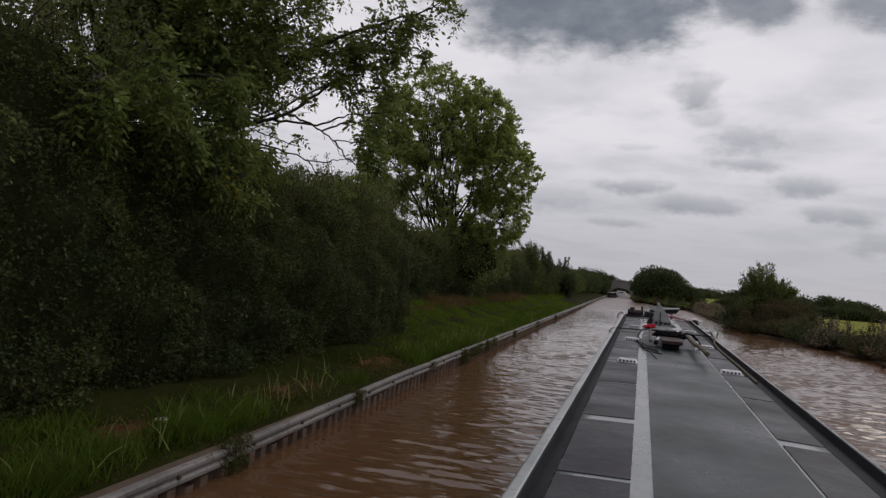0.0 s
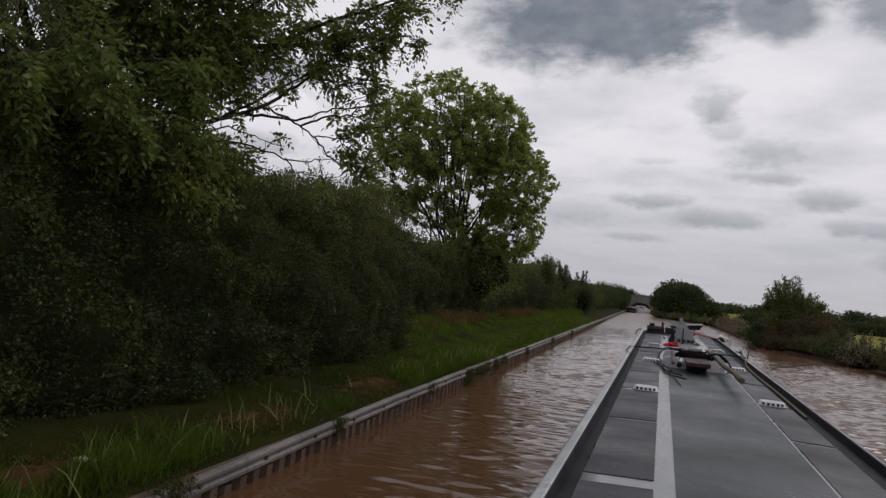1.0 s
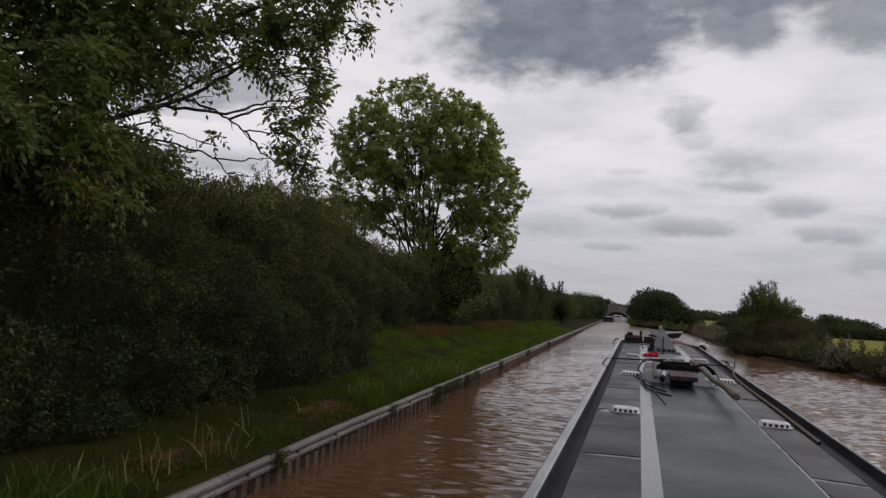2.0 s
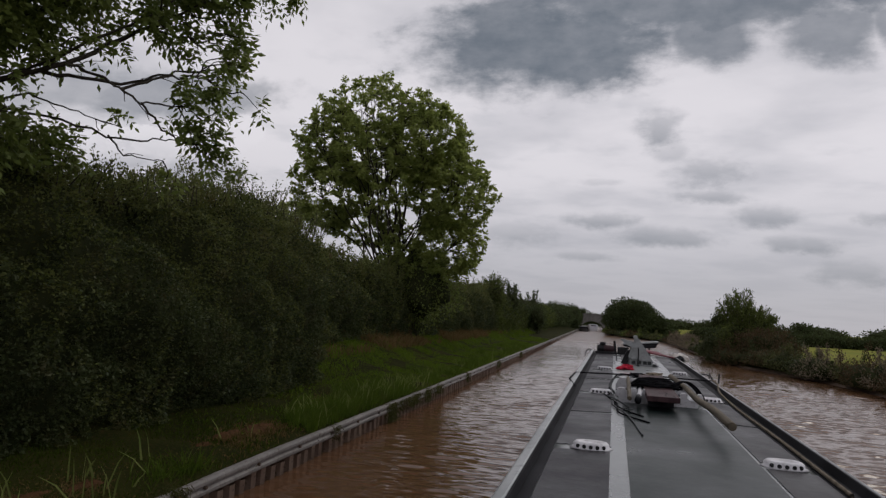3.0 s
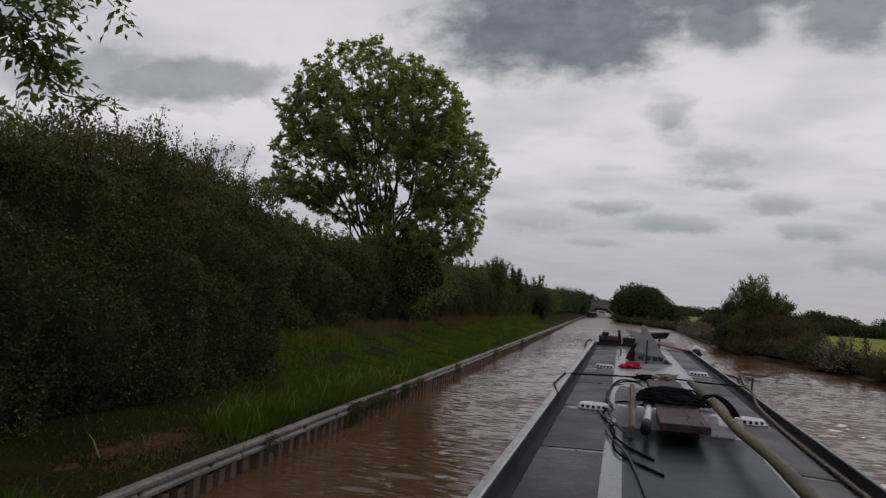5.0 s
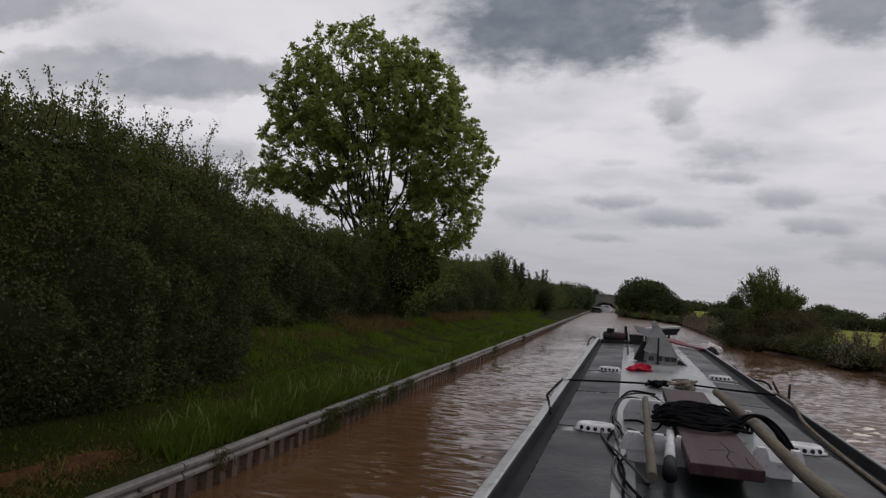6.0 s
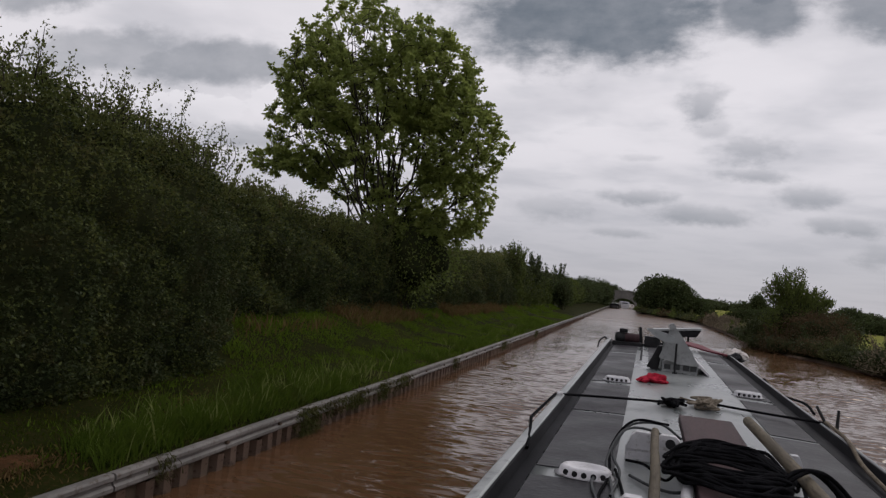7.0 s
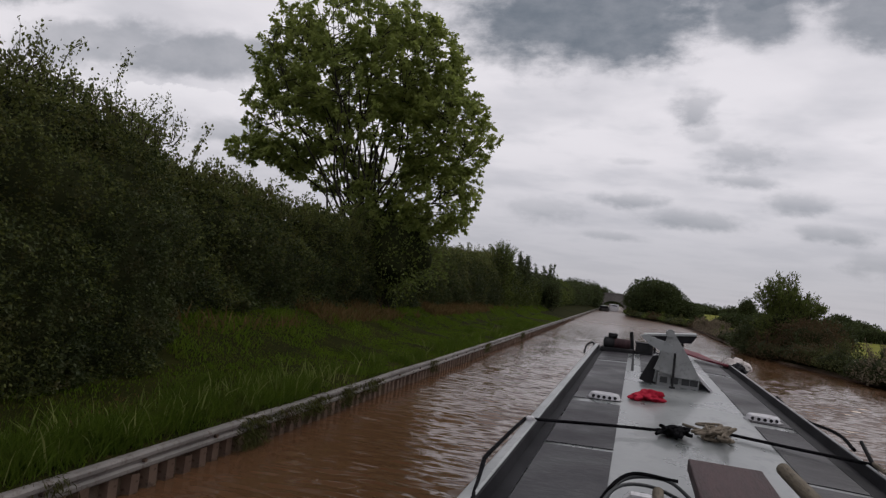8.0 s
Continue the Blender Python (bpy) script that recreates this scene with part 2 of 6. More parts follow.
M_ROPE_TAN = material("tan_rope", ((0.14, 0.118, 0.09), (0.22, 0.185, 0.145), (0.09, 0.075, 0.058)), 20.0, 0.9, 0.6, fine=160, spec=0.1)
M_CABLE = material("grey_cable", ((0.03, 0.033, 0.036), (0.055, 0.058, 0.062)), 20.0, 0.6, 0.1, spec=0.2)
M_PLANK = material("purple_brown_plank", ((0.036, 0.019, 0.022), (0.06, 0.033, 0.036), (0.024, 0.014, 0.015)), 2.2, 0.6, 0.3, fine=30, stretch=(6, 0.6, 1), spec=0.15)
M_POLE = material("weathered_pole", ((0.08, 0.066, 0.048), (0.13, 0.108, 0.078), (0.046, 0.037, 0.027)), 4.0, 0.75, 0.35, fine=40, stretch=(3, 0.4, 3), spec=0.2)
M_RED = material("red_cloth", ((0.3, 0.01, 0.025), (0.42, 0.025, 0.05), (0.2, 0.008, 0.018)), 14.0, 0.9, 0.8, spec=0.1)
M_REDPAINT = material("red_paint", ((0.085, 0.012, 0.022), (0.13, 0.022, 0.034)), 4.0, 0.55, 0.1, spec=0.2)
M_GREYSHEET = material("grey_sheet_metal", ((0.2, 0.208, 0.21), (0.27, 0.28, 0.282), (0.15, 0.155, 0.16)), 3.0, 0.5, 0.08, metal=0.2)
M_GLASS = material("dark_window", ((0.012, 0.014, 0.016), (0.02, 0.022, 0.024)), 2.0, 0.1, 0.0, rough_var=0.02)
M_BRICK = material("old_brickwork", ((0.13, 0.122, 0.116), (0.19, 0.178, 0.17), (0.1, 0.094, 0.088)), 1.0, 0.9, 0.4, fine=9)
M_BUNDLE = material("pale_canvas", ((0.42, 0.39, 0.37), (0.55, 0.52, 0.5), (0.2, 0.17, 0.16)), 7.0, 0.85, 0.4)


def water_material():
    m = bpy.data.materials.new("muddy_water")
    m.use_nodes = True
    t = m.node_tree
    bsdf = t.nodes["Principled BSDF"]
    co = nd(t, "ShaderNodeTexCoord")
    silt = nd(t, "ShaderNodeTexNoise", Scale=0.35, Detail=4.0)
    t.links.new(co.outputs["Object"], silt.inputs["Vector"])
    t.links.new(mixcol(t, silt.outputs["Fac"], (0.076, 0.039, 0.02), (0.104, 0.054, 0.028)), bsdf.inputs["Base Color"])
    bsdf.inputs["Roughness"].default_value = 0.05
    bsdf.inputs["IOR"].default_value = 1.33
    h = None
    for scale, stretch, turn, share in ((3.0, (0.4, 1.5, 1), 8, 0.9), (8.0, (0.5, 1.5, 1), -10, 0.35)):
        mp = nd(t, "ShaderNodeMapping", Scale=stretch, Rotation=(0, 0, radians(turn)))
        t.links.new(co.outputs["Object"], mp.inputs["Vector"])
        n = nd(t, "ShaderNodeTexNoise", Scale=scale, Detail=2.0, Roughness=0.5, Distortion=0.5)
        t.links.new(mp.outputs[0], n.inputs["Vector"])
        part_h = mathn(t, "MULTIPLY", n.outputs["Fac"], share)
        h = part_h if h is None else mathn(t, "ADD", h, part_h)
    # calmer in patches
    calm = nd(t, "ShaderNodeTexNoise", Scale=0.22, Detail=2.0)
    t.links.new(co.outputs["Object"], calm.inputs["Vector"])
    h = mathn(t, "MULTIPLY", h, mathn(t, "MULTIPLY_ADD", ramp(t, calm.outputs["Fac"], 0.35, 0.65), 0.6, 0.4))
    # the near water has its ripples in the sheet itself
    where = nd(t, "ShaderNodeSeparateXYZ")
    t.links.new(co.outputs["Object"], where.inputs[0])
    h = mathn(t, "MULTIPLY", h, mathn(t, "MULTIPLY_ADD", ramp(t, where.outputs[1], 15.0, 36.0), 0.34, 0.09))
    # ripples too fine and far to be told apart
    t.links.new(mathn(t, "MULTIPLY_ADD", ramp(t, where.outputs[1], 40.0, 80.0), 0.24, 0.045), bsdf.inputs["Roughness"])
    b = nd(t, "ShaderNodeBump", Strength=1.0, Distance=0.1)
    t.links.new(h, b.inputs["Height"])
    t.links.new(b.outputs[0], bsdf.inputs["Normal"])
    return m


M_WATER = water_material()


# ---- building helpers ----
def thing(name, label="", category="", group="", kind="", m=None):
    ob = tagged(new(name), label, category, group, kind)
    if m is not None:
        ob.matrix_world = m
    return ob


def part(name, bm, mat, parent=None, label="", smooth=False):
    me = bpy.data.meshes.new(name)
    bmesh.ops.recalc_face_normals(bm, faces=bm.faces)
    bm.to_mesh(me)
    bm.free()
    if smooth:
        me.polygons.foreach_set("use_smooth", [True] * len(me.polygons))
    me.materials.append(mat)
    ob = new(name, me)
    if parent is not None:
        ob.parent = parent
    return tagged(ob, label)


def mesh_part(name, verts, faces, mat, parent=None, label="", smooth=False):
    """A mesh object from numpy arrays; all faces have the same number of corners."""
    me = bpy.data.meshes.new(name)
    verts, faces = np.asarray(verts, np.float32), np.asarray(faces, np.int32)
    me.vertices.add(len(verts))
    me.vertices.foreach_set("co", verts.ravel())
    k = faces.shape[1]
    me.loops.add(faces.size)
    me.loops.foreach_set("vertex_index", faces.ravel())
    me.polygons.add(len(faces))
    me.polygons.foreach_set("loop_start", np.arange(0, faces.size, k, dtype=np.int32))
    me.update(calc_edges=True)
    me.validate()
    if smooth:
        me.polygons.foreach_set("use_smooth", [True] * len(me.polygons))
    me.materials.append(mat)
    ob = new(name, me)
    if parent is not None:
        ob.parent = parent
    return tagged(ob, label)


def box(bm, c, s, bevel=0.0, turn=None):
    made = bmesh.ops.create_cube(bm, size=1.0, matrix=Matrix.Translation(c) @ (turn or Matrix()) @ Matrix.Diagonal((*s, 1)))
    if bevel:
        es = list({e for v in made["verts"] for e in v.link_edges})
        bmesh.ops.bevel(bm, geom=es, offset=bevel, segments=2, affect="EDGES", profile=0.5)
    return bm


def rod(bm, a, b, r0, r1=None, sides=12):
    a, b = Vector(a), Vector(b)
    d = b - a
    bmesh.ops.create_cone(bm, cap_ends=True, segments=sides, radius1=r0, radius2=r0 if r1 is None else r1, depth=d.length,
                          matrix=Matrix.Translation((a + b) / 2) @ d.to_track_quat("Z", "Y").to_matrix().to_4x4())
    return bm


def loft(bm, rows, close=True):
    """Joins rings of points into one skin, with its ends closed."""
    vs = [[bm.verts.new(p) for p in r] for r in rows]
    k = len(rows[0])
    for a, b in zip(vs, vs[1:]):
        for i in range(k if close else k - 1):
            bm.faces.new((a[i], a[(i + 1) % k], b[(i + 1) % k], b[i]))
    if close:
        bm.faces.new(vs[0])
        bm.faces.new(vs[-1][::-1])
    return bm


def smooth_path(pts, n=8):
    """Catmull-Rom points through pts."""
    p = [np.array(q, float) for q in pts]
    p = [2 * p[0] - p[1]] + p + [2 * p[-1] - p[-2]]
    res = []
    for i in range(1, len(p) - 2):
        for s in np.linspace(0, 1, n, endpoint=False):
            a, b, c, d = p[i - 1:i + 3]
            res.append(0.5 * (2 * b + (c - a) * s + (2 * a - 5 * b + 4 * c - d) * s * s + (3 * b - a - 3 * c + d) * s ** 3))
    return np.array(res + [p[-2]])


def tubes(paths, sides=6):
    """Vertices and quads of tubes along (points, first radius, last radius)."""
    vs, fs, base = [], [], 0
    ring = np.linspace(0, 2 * np.pi, sides, endpoint=False)
    for pts, r0, r1 in paths:
        pts = np.asarray(pts, float)
        k = len(pts)
        d = np.gradient(pts, axis=0)
        d /= np.linalg.norm(d, axis=1)[:, None] + 1e-9
        ref = np.where(np.abs(d[:, 2:3]) > 0.9, [[1.0, 0, 0]], [[0, 0, 1.0]])
        a = np.cross(d, ref)
        a /= np.linalg.norm(a, axis=1)[:, None] + 1e-9
        b = np.cross(d, a)
        r = np.linspace(r0, r1, k)[:, None, None]
        vs.append((pts[:, None] + r * (np.cos(ring)[None, :, None] * a[:, None] + np.sin(ring)[None, :, None] * b[:, None])).reshape(-1, 3))
        i = np.arange(k - 1)[:, None] * sides
        j = np.arange(sides)[None]
        j2 = (j + 1) % sides
        fs.append((np.stack([i + j, i + j2, i + sides + j2, i + sides + j], -1) + base).reshape(-1, 4))
        base += k * sides
    return np.concatenate(vs), np.concatenate(fs)


def unit(a):
    return a / (np.linalg.norm(a, axis=-1, keepdims=True) + 1e-9)


def leaves(points, way, length, width, rng, spread=0.7, curl=0.15):
    """One folded quad a leaf: at points, along way (jittered by spread), with sizes varied by a third."""
    n = len(points)
    d = unit(unit(np.broadcast_to(way, (n, 3))) + rng.normal(0, spread, (n, 3)))
    s = unit(np.cross(d, rng.normal(0, 1, (n, 3))))
    up = np.cross(s, d)
    k = rng.uniform(0.65, 1.3, (n, 1))
    le, wi = length * k, width * k
    p = np.asarray(points, float)
    v = np.stack([p, p + d * le * 0.45 + s * wi * 0.5 + up * le * curl, p + d * le, p + d * le * 0.45 - s * wi * 0.5 + up * le * curl], 1)
    return v.reshape(-1, 3), np.arange(4 * n).reshape(-1, 4)


def wavy(p, rng, size, octaves=3):
    """Smooth random relief, about -1 to 1, at points p, with lumps of about that size."""
    tot = np.zeros(len(p))
    for o in range(octaves):
        for _ in range(5):
            k = unit(rng.normal(0, 1, 3)) * 2 * np.pi / (size / 1.9 ** o)
            tot += np.sin(p @ k + rng.uniform(0, 6.28)) * 0.5 / 1.7 ** o
    return tot * 0.6


# ---- ground, water, banks ----
WALE_X = -2.70
RIGHT_X = 9.0


def right_edge(y):
    """How far the far bank stands right of RIGHT_X: the canal is wide at first and narrows towards the bridge."""
    return np.interp(y, [0, 20, 30, 36, 41, 46, 50, 55, 80, 90, 100, 110, 116], [11.8, 11.6, 11.2, 10.9, 10.0, 8.9, 8.4, 8.6, 9.1, 8.8, 7.0, 4.0, 2.7]) - RIGHT_X


def ground_height(x, y):
    """Height of the land at x, y."""
    x = np.asarray(x, float)
    left = np.interp(x, [-400, -60, -8.5, -6.6, -5.4, -4.4, -3.3, -2.85, -2.74], [2.0, 1.4, 1.35, 1.25, 0.95, 0.55, 0.42, 0.36, 0.30])
    right = np.interp(x - right_edge(y), [RIGHT_X - 0.6, RIGHT_X, RIGHT_X + 0.5, RIGHT_X + 1.6, 14, 40, 400], [-0.5, -0.02, 0.3, 0.5, 0.6, 0.75, 1.5])
    return np.where(x < 0, left, right)


def build_ground():
    xs = np.concatenate([[-1500, -400, -150, -60, -25, -14, -10], np.arange(-8.5, -2.9, 0.3), [-2.9, -2.8, -2.74, -2.735, 2.0, 8.2, 8.5, 8.8, 9.0, 9.2, 9.4, 9.7, 10.1, 10.6, 11.2, 12, 13.5, 16, 20, 26, 34, 45, 60, 90, 150, 400, 1500]])
    ys = np.concatenate([[-60, -30, -15], np.arange(-8, 40, 0.5), np.arange(40, 90, 2.0), [95, 100, 110, 125, 145, 168, 200, 260, 400, 800, 1500, 2500]])
    X, Y = np.meshgrid(xs, ys, indexing="ij")
    flat = X.copy()
    X = X + right_edge(Y) * np.interp(X, [2.0, 8.2, 16, 90], [0, 1, 1, 0])
    Z = ground_height(X, Y)
    rng = np.random.default_rng(3)
    bump = wavy(np.stack([X.ravel(), Y.ravel(), X.ravel() * 0], 1), rng, 1.6).reshape(X.shape) * 0.035
    Z = Z + np.where((X > -9) & (X < -2.8) & (Y < 90), bump, 0) + np.where((flat > 9.1) & (flat < 16), bump, 0)
    Z = np.where((flat >= -2.736) & (flat < 8.3), -0.9, Z)
    n, k = X.shape
    i, j = np.meshgrid(np.arange(n - 1), np.arange(k - 1), indexing="ij")
    f = np.stack([i * k + j, (i + 1) * k + j, (i + 1) * k + j + 1, i * k + j + 1], -1).reshape(-1, 4)
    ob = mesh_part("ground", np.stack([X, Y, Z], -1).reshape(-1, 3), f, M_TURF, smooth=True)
    for m in (M_FIELD, M_MUD):
        ob.data.materials.append(m)
    cx = (flat[:-1, :-1] + flat[1:, 1:]).ravel() / 2
    ob.data.polygons.foreach_set("material_index", np.where(cx > 11.5, 1, np.where((cx > -2.74) & (cx < 9.15), 2, 0)).astype(np.int32))
    return tagged(ob, "green towpath bank and fields along a canal", "ground", kind="structure")


build_ground()


def build_water():
    """The water sheet: wind ripples with short crests across the canal, and a low wash running back from the boat."""
    xs = np.concatenate([[-2.73], np.arange(-2.65, 6.0, 0.1), np.arange(6.0, 12.4, 0.16), [12.5]])
    ys = np.concatenate([[-60, -20], np.arange(-3, 16, 0.042), np.arange(16, 30, 0.06), np.arange(30, 60, 0.1), [60, 80, 120, 200, 400, 1000]])
    X, Y = np.meshgrid(xs, ys, indexing="ij")
    rng = np.random.default_rng(8)
    P = np.stack([X.ravel(), Y.ravel(), X.ravel() * 0], 1)
    Z = np.zeros(X.shape)
    for q in range(18):
        length = 0.15 * 2.9 ** (q / 17)
        turn = rng.normal(0.0, 0.42)
        k = 2 * np.pi / length
        phase = k * (X * math.sin(turn) + Y * math.cos(turn)) + rng.uniform(0, 6.28)
        gust = np.clip(0.75 + 0.7 * wavy(P, rng, 2.4, 1).reshape(X.shape), 0.05, 1.7)
        gust = gust * np.interp(Y, [28, 34 + 90 * max(0, length - 0.2)], [1.0, 0.0])
        Z += RIPPLE * length / (2 * np.pi) * np.sin(phase) * gust
    quiet = np.interp(X, [-2.73, -2.3, -0.6, 2.5, 5.0], [0.35, 0.5, 1.0, 1.0, 1.65])
    Z *= quiet * np.interp(Y, [44, 59], [1.0, 0.0])
    for y0, slope, amp, width in ((6.6, 0.5, 0.036, 0.2), (5.6, 0.55, 0.024, 0.14), (7.9, 0.42, 0.014, 0.18), (2.6, 0.5, 0.016, 0.2), (1.8, 0.5, 0.01, 0.14)):
        run = 0.7 - X
        line = y0 - slope * run - 0.12 * np.sin(run * 3.1)
        Z += amp * np.exp(-((Y - line) / width) ** 2) * np.clip(run / 0.5, 0, 1) * np.exp(-(run / 1.6) ** 2)
    Z = np.where((X < -2.7) | (Y > 59.5) | (Y < -2.9), 0, Z)
    n, k = X.shape
    i, j = np.meshgrid(np.arange(n - 1), np.arange(k - 1), indexing="ij")
    f = np.stack([i * k + j, (i + 1) * k + j, (i + 1) * k + j + 1, i * k + j + 1], -1).reshape(-1, 4)
    ob = mesh_part("water", np.stack([X, Y, Z], -1).reshape(-1, 3), f, M_WATER, smooth=True)
    return tagged(ob, "muddy brown rippled canal water", "water", kind="structure")


RIPPLE = 0.06
build_water()


def build_wale(y0, y1, low):
    """One length of steel waling: a folded channel along the top of the sheet piles."""
    prof = [(-0.06, 0.335), (0.0, 0.35), (0.035, 0.345), (0.045, 0.325), (0.045, 0.285), (0.02, 0.262), (0.02, 0.232), (0.045, 0.212), (0.045, 0.175), (0.035, 0.16), (0.0, 0.155), (-0.06, 0.165)]
    bm = bmesh.new()
    rows = []
    rng = random.Random(int(y0 * 10))
    sag = [rng.uniform(-0.008, 0.008) for _ in range(4)]
    for q in range(4):
        y = y0 + (y1 - y0) * q / 3
        rows.append([bm.verts.new((WALE_X + x + sag[q] * 0.6, y, 0.35 - (0.35 - z) * 0.8 + sag[q] - low[0] - (low[1] - low[0]) * q / 3)) for x, z in prof])
    for a, b in zip(rows, rows[1:]):
        for i in range(len(prof)):
            j = (i + 1) % len(prof)
            bm.faces.new((a[i], a[j], b[j], b[i]))
    bm.faces.new(rows[0])
    bm.faces.new(rows[-1][::-1])
    t = thing("waling", "weathered grey steel waling beam on the canal edge", "piling", "waling beams", "structure")
    part("beam", bm, M_STEEL, t)
    y = y0 + 0.5
    while y < y1 - 0.2:
        b = bmesh.new()
        zb = 0.268 - low[0] - (low[1] - low[0]) * (y - y0) / (y1 - y0)
        rod(b, (WALE_X + 0.015, y, zb), (WALE_X + 0.05, y, zb), 0.022, 0.018, 8)
        part("bolt", b, M_RUST, t, "dark rusty bolt head")
        y += 1.1
    return t


joints = [-6.0, -1.0, 3.3, 5.65, 8.97, 12.3, 15.62, 17.4, 18.4, 22.0, 25.4, 28.7, 32.0, 36, 40, 45, 50, 56, 62, 70, 80, 95, 110, 130, 150, 168]
for a, b in zip(joints, joints[1:]):
    # the first lengths have sunk a little
    build_wale(a + 0.012, b - 0.012, (np.interp(a, [3, 5.6, 5.7, 9, 13], [0.1, 0.1, 0.075, 0.03, 0]), np.interp(b, [3, 5.6, 9, 13], [0.1, 0.095, 0.035, 0])))

piling = thing("sheet_piling", "row of rusty steel sheet piles standing in the water", "piling", "", "structure")
pile_meshes = []
for q in range(6):
    rng = random.Random(q)
    bm = bmesh.new()
    w, d = 0.21, 0.07
    foot = 0.02 * rng.uniform(-1, 1)
    prof = [(-w / 2, 0), (-w / 2 + 0.03, d), (w / 2 - 0.07, d), (w / 2 - 0.045, 0), (w / 2, 0)]
    top = [bm.verts.new((x, y, 0.215 + rng.uniform(-0.01, 0.01))) for y, x in prof]
    low = [bm.verts.new((x + foot, y, -0.5)) for y, x in prof]
    for i in range(4):
        bm.faces.new((top[i], low[i], low[i + 1], top[i + 1]))
    bmesh.ops.solidify(bm, geom=bm.faces[:], thickness=0.012)
    me = bpy.data.meshes.new("sheet_pile")
    bmesh.ops.recalc_face_normals(bm, faces=bm.faces)
    bm.to_mesh(me)
    bm.free()
    me.materials.append(M_PILE)
    pile_meshes.append(me)
rng = random.Random(11)
y = -4.0
while y < 70:
    ob = new("sheet_pile", pile_meshes[rng.randrange(6)])
    ob.parent = piling
    ob.location = (WALE_X - 0.04 + rng.uniform(-0.012, 0.012), y, rng.uniform(-0.05, 0.01) - float(np.interp(y, [3, 5.6, 9, 13], [0.1, 0.095, 0.035, 0])))
    y += rng.uniform(0.225, 0.26) if rng.random() > 0.1 else 0.34
# added sheet, its dark rust colour painting the shadow in the pile gaps
back = bmesh.new()
box(back, (WALE_X - 0.055, 80, -0.22), (0.03, 180, 0.66))
part("pile_gap_shade", back, M_RUST, piling, "dark rust-coloured sheet added as the shade between the piles")


# ---- plants ----
def tufts(name, xs, ys, height, width, mat, rng, lean=0.35, label="", z=None):
    """Grass blades as bent two-piece strips."""
    n = len(xs)
    z = ground_height(xs, ys) if z is None else z
    p = np.stack([xs, ys, z - 0.01], 1)
    h = height * rng.uniform(0.5, 1.25, (n, 1))
    d = unit(np.stack([rng.normal(0, lean, n), rng.normal(0, lean, n), np.ones(n)], 1))
    s = unit(np.cross(d, rng.normal(0, 1, (n, 3)))) * width * rng.uniform(0.6, 1.3, (n, 1))
    droop = np.stack([d[:, 0], d[:, 1], -0.25 * np.ones(n)], 1) * h * 0.5
    m = p + d * h * 0.6
    v = np.stack([p - s, p + s, m + s * 0.7, m - s * 0.7, m + s * 0.7, m - s * 0.7, m + d * h * 0.4 + droop * 0.5], 1)
    v = v[:, [0, 1, 2, 3, 6]]
    verts = v.reshape(-1, 3)
    b = np.arange(n)[:, None] * 5
    tri = np.concatenate([b + [0, 1, 2], b + [0, 2, 3], b + [3, 2, 4]], 1).reshape(-1, 3)
    return mesh_part(name, verts, tri, mat, None, label)


